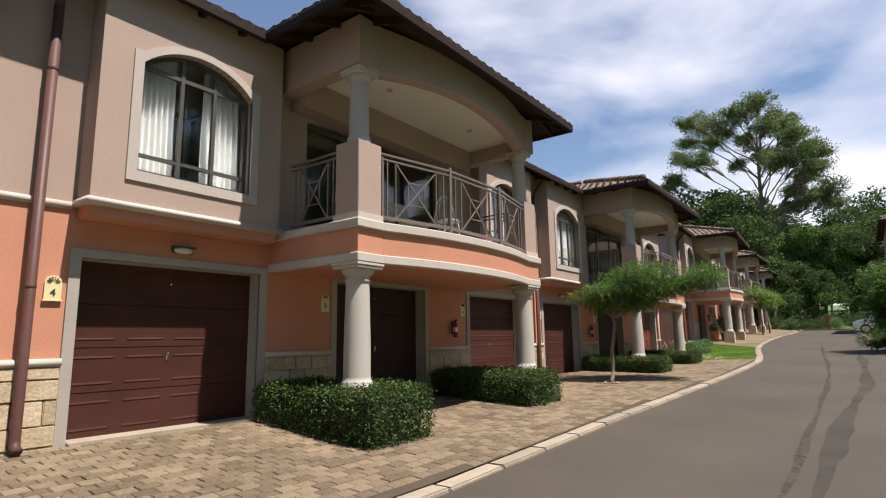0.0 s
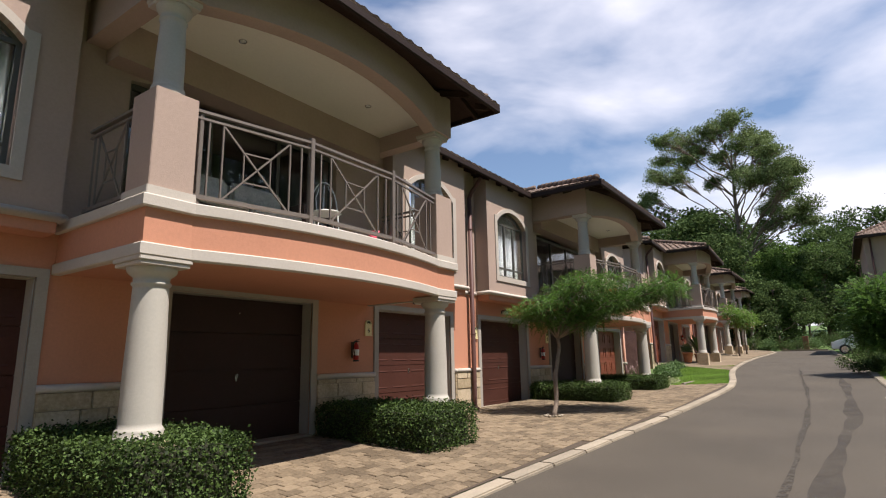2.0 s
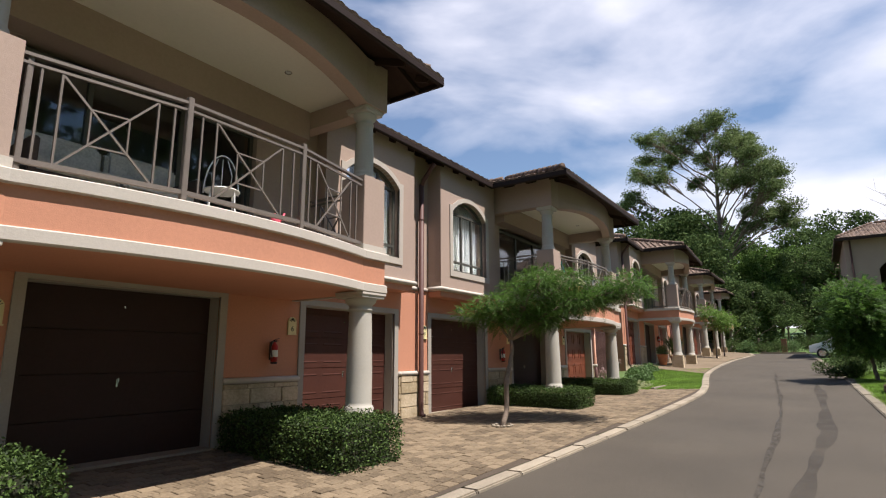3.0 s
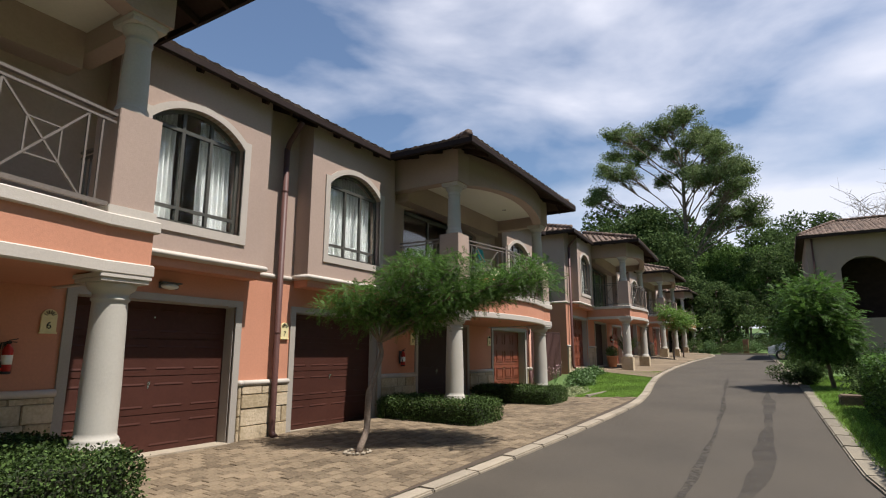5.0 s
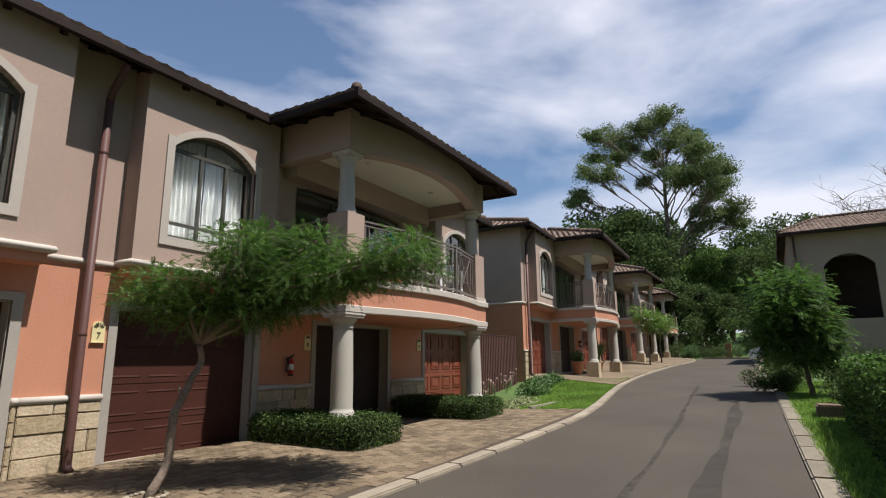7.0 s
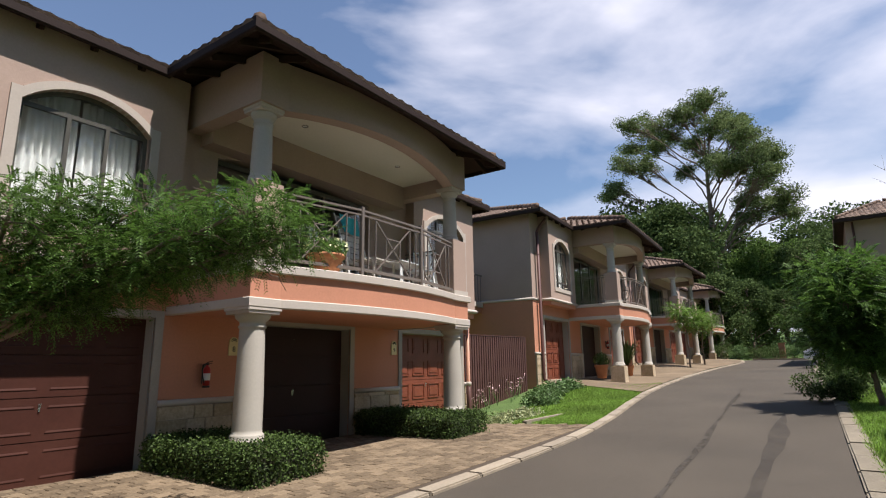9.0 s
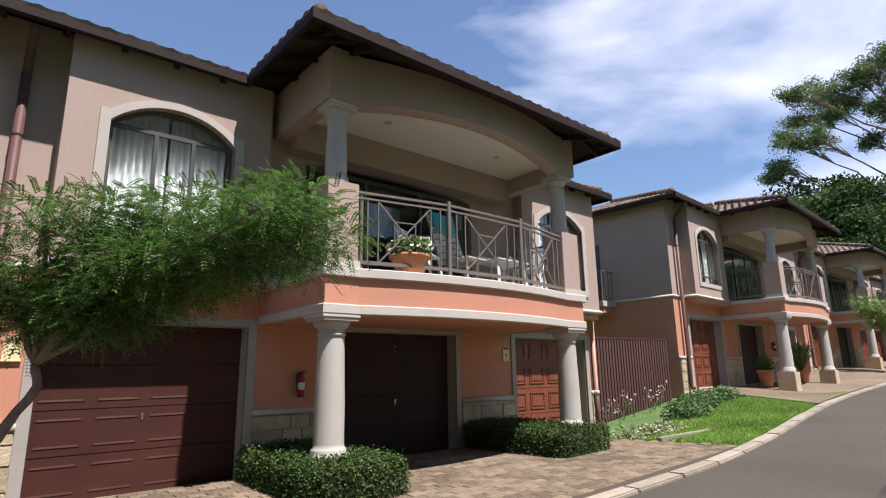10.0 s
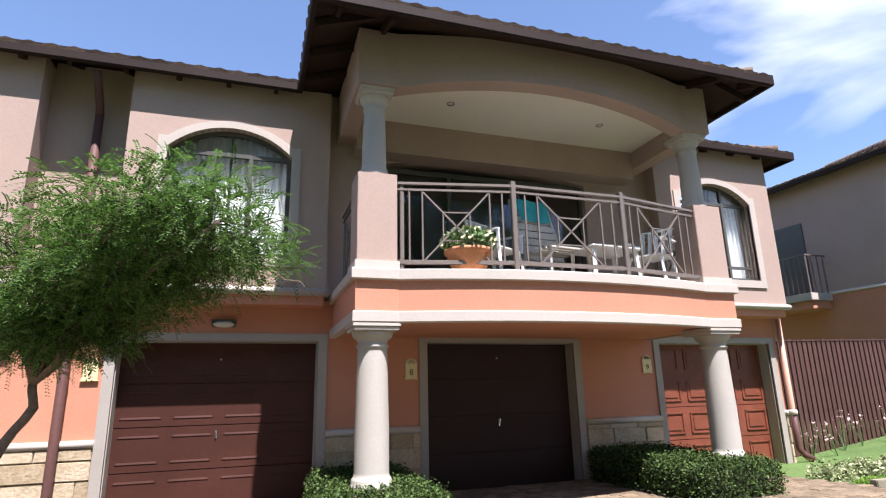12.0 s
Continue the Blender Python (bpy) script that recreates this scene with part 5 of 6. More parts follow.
for ob, x, y, s, turn in ((wood_b, 72, 5.2, 1.3, 10), (wood_b, 74, 8.5, 1.1, 95), (wood_b, 68.5, 3.0, 0.8, 300), (wood_b, 70, 8.0, 0.95, 50),
                          (wood_a, 80, -2.6, 0.9, 40), (wood_a, 84, -6.5, 0.98, 130), (wood_a, 88, -10.0, 0.92, 220), (wood_a, 78, 3.0, 0.95, 310), (wood_a, 92, -3.0, 1.05, 15), (wood_a, 95, -14.5, 0.75, 75),
                          (wood_b, 83, -9.5, 0.78, 160), (wood_b, 79, -6.0, 0.7, 250), (wood_b, 90, 6.0, 1.2, 330), (wood_a, 100, 12.0, 1.3, 60), (wood_b, 104, -20.0, 0.8, 110),
                          (wood_c, 65.5, 1.0, 1.0, 20), (wood_c, 68.0, -1.8, 0.95, 140), (wood_c, 74, -9.5, 0.85, 260), (wood_c, 70.5, -12.5, 0.8, 80), (wood_c, 77, -13.5, 0.9, 30), (wood_b, 86, -17, 0.7, 60),
                          (wood_a, 90, 0, 1.0, 99), (wood_b, 96, -6, 1.0, 140), (wood_c, 71, -4.5, 0.8, 200), (wood_c, 80, -11, 1.1, 10), (wood_b, 100, 3, 1.1, 33), (wood_b, 110, -12, 1.2, 77), (wood_b, 112, -28, 1.0, 5),
                          # Unseen trees across the lane, added to keep low sky off the house fronts.
                          (wood_a, 33, -19.5, 0.95, 60), (wood_b, 21, -23, 1.15, 145), (wood_b, 12, -24, 1.2, 190), (wood_a, 4, -23, 1.1, 20), (wood_a, -4, -23, 1.15, 280), (wood_b, -12, -23, 1.1, 330), (wood_b, -20, -23, 1.2, 20), (wood_a, 40, -30, 0.9, 120)):
    tree_at(ob, x, y, s, turn)

# Bare-branched tree behind the opposite building.
brng = np.random.default_rng(55)
bare = thing("bare_tree", pose(66, -18.2, 3.6), "leafless tree with fine grey branches", "tree")
bb = bmesh.new()
limb(bb, (0, 0, -0.5), (0, 0, 5), 0.25, 0.16, brng, 0, 6, 0.02)
part("trunk", bb, M_PALE_BARK, bare, "", True)
for i in range(9):
    bb = bmesh.new()
    a = brng.uniform(0, 2 * np.pi)
    e = np.array([2.6 * math.cos(a), 4.2 * math.sin(a), brng.uniform(9.5, 13.0)])
    ps = limb(bb, (0, 0, 4.5), e, 0.09, 0.02, brng, 0.4, 7, 0.05)
    for q in ps[2:]:
        for _ in range(5):
            t = np.array(q) + brng.normal(0, 1, 3) * np.array([1.0, 1.1, 0.5]) + np.array([0, 0, 0.9])
            qs = limb(bb, q, t, 0.026, 0.009, brng, 0, 3, 0.08)
            for _ in range(2):
                limb(bb, qs[2], np.array(qs[2]) + brng.normal(0, 0.5, 3) + np.array([0, 0, 0.35]), 0.011, 0.006, brng, 0, 2, 0.08)
    part("limb", bb, M_PALE_BARK, bare, "", True)


def shrub(x, y, r, h, mat, seed, label):
    rng = np.random.default_rng(seed)
    root = thing("shrub", pose(x, y, ground_z(min(x, 110), y) + far_rise(x, y) - 0.08), label, "shrub", "lane-end shrubs")
    pts = []
    tw = bmesh.new()
    for i in range(9):
        c = np.array([rng.normal(0, 0.45) * r, rng.normal(0, 0.45) * r, h * rng.uniform(0.35, 0.75)])
        limb(tw, (0, 0, 0), c, 0.025, 0.008, rng, 0, 3, 0.05)
        d = rng.normal(0, 1, (330, 3))
        d /= np.linalg.norm(d, axis=1)[:, None]
        pts.append(c + d * (rng.random(330)[:, None] ** 0.4) * np.array([r * 0.55, r * 0.55, h * 0.38]))
    part("stems", tw, M_BARK, root, "", True)
    p = np.concatenate(pts)
    p = p[p[:, 2] > 0.0]
    v, f = leaf_quads(p, 0.085, 0.45, rng, 0.3)
    tagged(quads_object("leaves", v, f, mat, root), kind="stuff")


for i, (x, y, r, h) in enumerate(((62.5, -1.2, 1.0, 1.3), (63.0, -2.6, 0.9, 1.1), (63.4, -3.7, 1.0, 1.2), (64.0, -5.0, 1.1, 1.3), (64.2, -6.4, 1.1, 1.4), (63.8, -7.8, 1.2, 1.5), (66.0, -4.2, 1.2, 1.6), (66.5, -6.8, 1.3, 1.7), (61.5, 0.2, 1.0, 1.5))):
    shrub(x, y, r, h, M_DARK_LEAF if i % 3 else M_STRAP, 200 + i, "leafy shrub in the bed at the lane's end")
for i, (x, y, r, h) in enumerate(((26.3, -8.1, 0.6, 0.6), (28.5, -8.05, 0.7, 0.75), (27.6, -9.6, 0.9, 1.2), (30.5, -8.4, 0.9, 1.2), (21.0, -9.6, 0.8, 0.9), (22.6, -9.9, 0.9, 1.1), (24.4, -9.7, 0.8, 1.0), (33, -8.6, 1.0, 1.5), (36, -8.8, 1.1, 1.6))):
    shrub(x, y, r, h, M_DARK_LEAF, 230 + i, "dark green shrub on the verge")


# ---- fittings on the houses ----
def place(bx, x, y, z):
    return pose(bx + x, y, z)


def number_plaque(bx, x, z, digit, y=-0.005):
    root = thing("house_number", place(bx, x, y, z), "cream arched house number plaque reading " + digit, "number plaque", "house numbers")
    bm = bmesh.new()
    w, h = 0.085, 0.17
    pts = [(-w, -h * 0.75), (w, -h * 0.75)] + [(w * math.cos(a), 0.06 + w * math.sin(a)) for a in np.linspace(0, math.pi, 13)]
    fr = [bm.verts.new((px, -0.022, pz)) for px, pz in pts]
    bk = [bm.verts.new((px, 0, pz)) for px, pz in pts]
    bm.faces.new(fr)
    bm.faces.new(bk[::-1])
    for i in range(len(pts)):
        j = (i + 1) % len(pts)
        bm.faces.new((fr[i], bk[i], bk[j], fr[j]))
    part("plate", bm, M_PLAQUE, root)
    part("plate_foot", boxed(-w - 0.012, -0.03, -h * 0.75 - 0.018, w + 0.012, 0, -h * 0.75, 0.003), M_PLAQUE, root)
    fan = bmesh.new()
    for a in np.linspace(0.12 * math.pi, 0.88 * math.pi, 6):
        bar(fan, (0.028 * math.cos(a), -0.025, 0.062 + 0.028 * math.sin(a)), (0.07 * math.cos(a), -0.025, 0.062 + 0.07 * math.sin(a)), 0.018, 0.006)
    part("fan_ornament", fan, M_INK, root, "dark fan ornament")
    cu = bpy.data.curves.new("digit", "FONT")
    cu.body = digit
    cu.size, cu.align_x, cu.align_y, cu.extrude = 0.12, "CENTER", "CENTER", 0.002
    tmp = bpy.data.objects.new("digit", cu)
    scene.collection.objects.link(tmp)
    me = bpy.data.meshes.new_from_object(tmp.evaluated_get(bpy.context.evaluated_depsgraph_get()))
    bpy.data.objects.remove(tmp)
    me.materials.clear()
    me.materials.append(M_INK)
    ob = link_mesh("digit", me, root, "dark digit " + digit)
    ob.matrix_basis = pose(0, -0.026, -0.05, 90, 0, 0)
    return root


for bx, x, z, digit in ((0, -0.26, 1.72, "4"), (0, 3.70, 1.72, "5"), (0, 7.72, 1.74, "6"), (11.68, -0.25, 1.76, "7"), (11.68, 3.72, 1.72, "8"), (11.68, 7.72, 1.76, "9")):
    number_plaque(bx, x, z, digit)


def wall_lamp(bx, x, z, y=0.0):
    root = thing("wall_lamp", place(bx, x, y, z), "oval bulkhead wall lamp with a grey diffuser, unlit", "wall lamp", "bulkhead lamps")
    part("back_plate", boxed(-0.15, -0.03, -0.045, 0.15, 0, 0.045, 0.012), M_WINFRAME, root)
    bm = bmesh.new()
    bmesh.ops.create_uvsphere(bm, u_segments=16, v_segments=10, radius=1)
    bmesh.ops.scale(bm, vec=(0.135, 0.075, 0.045), verts=bm.verts)
    bmesh.ops.translate(bm, vec=(0, -0.04, -0.008), verts=bm.verts)
    part("diffuser", bm, M_LAMP, root, "pale diffuser", True)
    part("hood", boxed(-0.16, -0.115, 0.03, 0.16, 0, 0.048, 0.008), M_WINFRAME, root)
    return root


for bx in (0, 11.68):
    for x in (1.2, 5.15, 9.2):
        wall_lamp(bx, x, 2.32)


def extinguisher(bx, x, z):
    root = thing("fire_extinguisher", place(bx, x, -0.11, z) @ Matrix.Diagonal((0.78, 0.78, 0.78, 1)), "red fire extinguisher with a white label on the wall", "fire extinguisher", "fire extinguishers")
    part("cylinder", lathe(bmesh.new(), [(0.05, -0.2), (0.066, -0.185), (0.068, 0.1), (0.055, 0.14), (0.028, 0.165), (0.024, 0.19)], n=18), M_RED, root, "red enamel cylinder", True)
    part("label_band", lathe(bmesh.new(), [(0.0692, -0.10), (0.0695, -0.098), (0.0695, 0.03), (0.0692, 0.032)], n=18), M_WHITE, root, "white label band", True)
    vb = boxed(-0.028, -0.03, 0.19, 0.028, 0.03, 0.23, 0.006)
    bar(vb, (0.0, 0.0, 0.24), (0.11, 0.0, 0.265), 0.02, 0.012)
    bar(vb, (0.0, 0.0, 0.22), (0.1, 0.0, 0.215), 0.018, 0.012)
    part("valve", vb, M_BLACK, root, "black valve and lever")
    hose = [(-0.03, -0.01, 0.21), (-0.10, -0.03, 0.2), (-0.125, -0.04, 0.08), (-0.10, -0.045, -0.06), (-0.075, -0.045, -0.14)]
    part("hose", tube(bmesh.new(), hose, 0.012, 8), M_BLACK, root, "black rubber hose", True)
    part("foot", lathe(bmesh.new(), [(0.06, -0.235), (0.066, -0.23), (0.066, -0.2), (0.05, -0.195)], n=18), M_BLACK, root)
    wb = boxed(-0.03, 0.06, -0.16, 0.03, 0.125, 0.2)
    part("bracket", wb, M_WINFRAME, root)
    return root


extinguisher(0, 7.31, 1.32)
extinguisher(11.68, 3.22, 1.28)
ext_c = extinguisher(0, 0, 0)
ext_c.matrix_world = HOUSE_C @ pose(7.22, -0.11, 1.36) @ Matrix.Diagonal((0.78, 0.78, 0.78, 1))

# Corner pipe at the end of the second house.
cp = thing("corner_downpipe", pose(22.30, -0.09, 0), "salmon painted corner downpipe at the house end", "downpipe")
part("pipe", tube(bmesh.new(), [(0, 0, 2.62), (0, 0, 0.32), (0.03, -0.03, 0.22), (0.12, -0.1, 0.12)], 0.045, 12), M_PIPE_SALMON, cp, "", True)
part("lower_pipe", tube(bmesh.new(), [(0, -0.005, 0.95), (0, -0.005, 0.3), (0.05, -0.05, 0.2), (0.16, -0.12, 0.13)], 0.052, 12), M_PIPE, cp, "brown lower pipe", True)
part("collar", lathe(bmesh.new(), [(0.06, 0.86), (0.075, 0.88), (0.075, 0.93), (0.06, 0.95)], n=14), M_TRIM, cp, "pale collar", True)
part("top_collar", lathe(bmesh.new(), [(0.06, 2.6), (0.085, 2.63), (0.085, 2.69), (0.06, 2.72)], n=14), M_TRIM, cp, "pale collar", True)

# ---- slatted fence between the houses ----
fx0, fy0, fx1, fy1 = 22.36, 0.35, 26.35, 0.30
fence = thing("slatted_fence", pose(fx0, fy0, 0), "brown painted upright-slat metal fence", "fence")
slat_bm = boxed(-0.043, -0.014, -0.42, 0.043, 0.012, 1.78)
slat_me = bpy.data.meshes.new("slat")
slat_bm.to_mesh(slat_me)
slat_bm.free()
slat_me.materials.append(M_FENCE)
ns = 33
for i in range(ns):
    s = new("slat", slat_me)
    s.parent = fence
    x = (fx1 - fx0) * i / (ns - 1)
    s.matrix_basis = pose(x, (fy1 - fy0) * i / (ns - 1), 0.42 + 0.06 * math.sin(i * 1.7) * 0.2 + x * 0.01)
for z in (0.7, 1.95):
    part("fence_rail", bar(bmesh.new(), (0, 0.03, z), (fx1 - fx0, fy1 - fy0 + 0.03, z + 0.04), 0.04, 0.03), M_FENCE, fence)
for x in (0.0, 2.0, 3.98):
    part("fence_post", boxed(x - 0.035, 0.02, 0.1, x + 0.035, 0.09, 2.16, 0.006), M_FENCE, fence)
part("fence_cap", bar(bmesh.new(), (0, 0, 2.185), (fx1 - fx0, fy1 - fy0, 2.225), 0.05, 0.025), M_FENCE, fence)

# Small side balcony of the third house.
jb = thing("side_balcony", HOUSE_C @ pose(-0.88, 2.75, 0), "small side balcony with a dark metal rail", "balcony")
part("slab", boxed(-0.75, -0.9, 2.5, 0.0, 0.9, 2.68, 0.012), M_TRIM, jb, "pale slab")
part("slab_base", boxed(-0.68, -0.84, 2.3, 0.0, 0.84, 2.5, 0.012), M_SALMON, jb, "salmon slab base")
for i in range(13):
    y = -0.86 + 1.72 * i / 12
    part("baluster", boxed(-0.72, y - 0.012, 2.68, -0.696, y + 0.012, 3.62), M_RAIL, jb)
for i in range(4):
    x = -0.7 + 0.2 * i
    part("baluster", boxed(x, -0.872, 2.68, x + 0.024, -0.848, 3.62), M_RAIL, jb)
part("top_rail", boxed(-0.73, -0.88, 3.6, -0.685, 0.88, 3.64), M_RAIL, jb)
part("side_rail", boxed(-0.685, -0.88, 3.6, 0.0, -0.84, 3.64), M_RAIL, jb)
part("balcony_door", boxed(-0.03, -0.45, 2.7, 0.012, 0.45, 4.6, 0.008), M_WINFRAME, jb, "dark glazed balcony door")

# ---- balcony furniture ----
def plastic_chair(m):
    root = thing("garden_chair", m, "white plastic garden chair on the balcony", "chair", "balcony chairs")
    part("seat", boxed(-0.24, -0.23, 0.4, 0.24, 0.23, 0.43, 0.012), M_WHITE, root)
    back = part("backrest", bar(bmesh.new(), (-0.24, 0.33, 0.87), (0.24, 0.33, 0.87), 0.06, 0.022), M_WHITE, root)
    for i in range(5):
        part("back_slat", bar(bmesh.new(), (-0.2 + 0.1 * i, 0.22, 0.43), (-0.2 + 0.1 * i, 0.33, 0.86), 0.05, 0.018), M_WHITE, back)
    for sx in (-1, 1):
        for sy in (-1, 1):
            part("leg", bar(bmesh.new(), (0.22 * sx, 0.2 * sy, 0.41), (0.27 * sx, 0.26 * sy, 0.0), 0.04, 0.03), M_WHITE, root)
        ab = bar(bmesh.new(), (0.26 * sx, -0.24, 0.64), (0.26 * sx, 0.29, 0.66), 0.05, 0.02)
        bar(ab, (0.25 * sx, -0.22, 0.4), (0.26 * sx, -0.22, 0.64), 0.04, 0.025)
        part("armrest", ab, M_WHITE, root)
    return root


def low_table(m):
    root = thing("garden_table", m, "low white plastic table on the balcony", "table")
    part("tabletop", boxed(-0.4, -0.28, 0.4, 0.4, 0.28, 0.43, 0.012), M_WHITE, root)
    for sx in (-1, 1):
        for sy in (-1, 1):
            part("leg", bar(bmesh.new(), (0.34 * sx, 0.22 * sy, 0.4), (0.36 * sx, 0.24 * sy, 0.0), 0.05, 0.04), M_WHITE, root)
    return root


FZ = 2.735
ch = plastic_chair(pose(18.5, -1.5, FZ, 0, 0, -60))
copy_thing(ch, pose(16.2, -1.35, FZ, 0, 0, 30))
low_table(pose(17.6, -1.7, FZ, 0, 0, 5))
# Slatted deck chair with a teal towel.
dc = thing("deck_chair", pose(16.98, -1.35, FZ, 0, 0, 8) @ Matrix.Diagonal((1.0, 1.0, 1.16, 1.0)), "weathered slatted wooden deck chair with a teal towel", "chair")
for i in range(8):
    z = 0.35 + 0.1 * i
    part("back_slat", bar(bmesh.new(), (-0.3, 0.12 + 0.04 * i, z), (0.3, 0.12 + 0.04 * i, z), 0.02, 0.075), M_GREYWOOD, dc)
for i in range(5):
    part("seat_slat", boxed(-0.3, -0.42 + 0.1 * i, 0.35, 0.3, -0.34 + 0.1 * i, 0.375, 0.004), M_GREYWOOD, dc)
for sx in (-0.31, 0.31):
    part("side_frame", bar(bmesh.new(), (sx, 0.1, 0.3), (sx, 0.44, 1.12), 0.035, 0.03), M_GREYWOOD, dc)
    part("leg", bar(bmesh.new(), (sx, -0.42, 0.37), (sx, -0.42, 0), 0.035, 0.03), M_GREYWOOD, dc)
    part("leg", bar(bmesh.new(), (sx, 0.12, 0.37), (sx, 0.2, 0), 0.035, 0.03), M_GREYWOOD, dc)
tw = thing("towel", pose(16.98, -1.35, FZ, 0, 0, 8) @ Matrix.Diagonal((1.0, 1.0, 1.16, 1.0)), "teal towel hung over a deck chair back", "towel")
tb = bmesh.new()
rows = []
for i in range(9):
    u = i / 8
    z = 1.12 - 0.3 * u
    rows.append([tb.verts.new((-0.26 + 0.52 * j / 10, 0.36 - 0.115 * u + 0.012 * math.sin(j * 1.1 + i * 0.5), z + 0.01 * math.sin(j * 0.8))) for j in range(11)])
for r0, r1 in zip(rows, rows[1:]):
    for j in range(10):
        tb.faces.new((r0[j], r0[j + 1], r1[j + 1], r1[j]))
part("cloth", tb, M_TEAL, tw, "", True)


def pot_plant(m, r, h, plant_h, label, seed, flowers=False, palm=False):
    root = thing("potted_plant", m, label, "potted plant", "potted plants")
    part("pot", lathe(bmesh.new(), [(r * 0.62, 0), (r * 0.72, 0.02), (r * 0.92, h * 0.6), (r * 0.98, h * 0.82), (r * 1.08, h * 0.84), (r * 1.08, h), (r * 0.95, h), (r * 0.9, h * 0.9), (0.01, h * 0.9)], n=22), M_TERRA, root, "terracotta pot", True)
    rng = np.random.default_rng(seed)
    if palm:
        n = 160
        a = rng.uniform(0, 2 * np.pi, n)
        ln = plant_h * rng.uniform(0.6, 1.0, n)
        out = rng.uniform(0.15, 0.6, n) * plant_h
        base = np.tile([0, 0, h * 0.9], (n, 1)) + rng.normal(0, 0.03, (n, 3))
        tip = np.stack([out * np.cos(a), out * np.sin(a), h + ln * 0.8], 1)
        mid = (base + tip) / 2 + np.array([0, 0, 0.15])
        sd = np.stack([-np.sin(a), np.cos(a), 0 * a], 1) * 0.025
        v = np.stack([base, mid - sd, tip, mid + sd], 1).reshape(-1, 3)
        tagged(quads_object("leaves", v, np.arange(4 * n).reshape(-1, 4), M_STRAP, root, "long arching leaves"), kind="stuff")
        return root
    n = 900
    d = rng.normal(0, 1, (n, 3))
    d /= np.linalg.norm(d, axis=1)[:, None]
    p = d * (rng.random(n)[:, None] ** 0.4) * np.array([r * 1.25, r * 1.25, plant_h * 0.6]) + np.array([0, 0, h + plant_h * 0.35])
    v, f = leaf_quads(p[p[:, 2] > h * 0.75], 0.07, 0.5, rng, 0.3)
    tagged(quads_object("leaves", v, f, M_STRAP, root, "mixed green leaves"), kind="stuff")
    if flowers:
        q = d[:120] * np.array([r * 1.2, r * 1.2, plant_h * 0.6]) + np.array([0, 0, h + plant_h * 0.4])
        v, f = leaf_quads(q[q[:, 2] > h], 0.055, 0.8, rng)
        tagged(quads_object("petals", v, f, M_PETAL, root, "pale yellow flowers"), kind="stuff")
    return root


M_PETAL = material("pale_petal", (0.72, 0.70, 0.42), 0.7, 0.2, 6, 30, 0, per_island=0.6)
pot_plant(pose(15.62, -1.84, FZ), 0.27, 0.28, 0.28, "wide terracotta pot with a green and cream flowering plant", 301, True)
cm = HOUSE_C
pot_plant(cm @ pose(3.3, -0.9, 0), 0.24, 0.5, 0.5, "terracotta urn with a small plant beside a column", 302)
pot_plant(cm @ pose(7.2, -0.9, 0), 0.26, 0.45, 1.5, "terracotta pot with a tall palm-like plant", 303, palm=True)
# First balcony: dark sofa, bright wire chair, pink jug.
sofa = thing("outdoor_sofa", pose(4.35, -0.75, FZ), "dark wooden outdoor sofa with grey cushions", "sofa")
part("frame_base", boxed(-0.9, -0.35, 0.12, 0.9, 0.35, 0.3, 0.02), M_DARKWOOD, sofa)
for x in (-0.45, 0.45):
    part("seat_cushion", boxed(x - 0.43, -0.34, 0.3, x + 0.43, 0.3, 0.44, 0.04), M_GREYWOOD, sofa, "grey cushion")
    part("back_cushion", boxed(x - 0.43, 0.16, 0.44, x + 0.43, 0.32, 0.85, 0.05), M_GREYWOOD, sofa, "grey cushion")
for x in (-0.9, 0.82):
    part("armrest", boxed(x, -0.36, 0.0, x + 0.08, 0.36, 0.62, 0.015), M_DARKWOOD, sofa)
wc = thing("wire_chair", pose(5.3, -1.45, FZ, 0, 0, 150), "white scrolled wire chair on the balcony", "chair")
part("seat", lathe(bmesh.new(), [(0.01, 0.43), (0.2, 0.43), (0.21, 0.44), (0.2, 0.45), (0.01, 0.45)], n=20), M_WHITE, wc)
for i in range(4):
    a = math.pi / 4 + i * math.pi / 2
    part("leg", tube(bmesh.new(), [(0.18 * math.cos(a), 0.18 * math.sin(a), 0.43), (0.2 * math.cos(a), 0.2 * math.sin(a), 0.2), (0.25 * math.cos(a), 0.25 * math.sin(a), 0.0)], 0.01, 6), M_WHITE, wc)
hoop = [(0.2 * math.cos(a), -0.18, 0.45 + 0.5 * math.sin(a)) for a in np.linspace(0, math.pi, 14)]
part("back_hoop", tube(bmesh.new(), hoop, 0.01, 6), M_WHITE, wc, "", True)
for k in (-0.09, 0.0, 0.09):
    part("back_wire", tube(bmesh.new(), [(k, -0.18, 0.45), (k * 1.3, -0.18, 0.7), (k * 0.6, -0.18, 0.9)], 0.007, 6), M_WHITE, wc, "", True)
jug = thing("watering_jug", pose(5.68, -1.98, FZ), "small pink plastic jug at the balcony edge", "jug")
part("body", lathe(bmesh.new(), [(0.05, 0), (0.06, 0.01), (0.055, 0.12), (0.04, 0.16), (0.03, 0.17)], n=14), M_PINK, jug, "", True)
part("spout", tube(bmesh.new(), [(0.05, 0, 0.07), (0.1, 0, 0.14), (0.13, 0, 0.2)], [0.016, 0.012, 0.01], 8), M_PINK, jug, "", True)

# ---- opposite building ----
opp = thing("opposite_house", pose(48.0, -9.2, 0.3), "taupe house with arched openings across the lane, shade put into its wall colour", "house")
ow = bmesh.new()
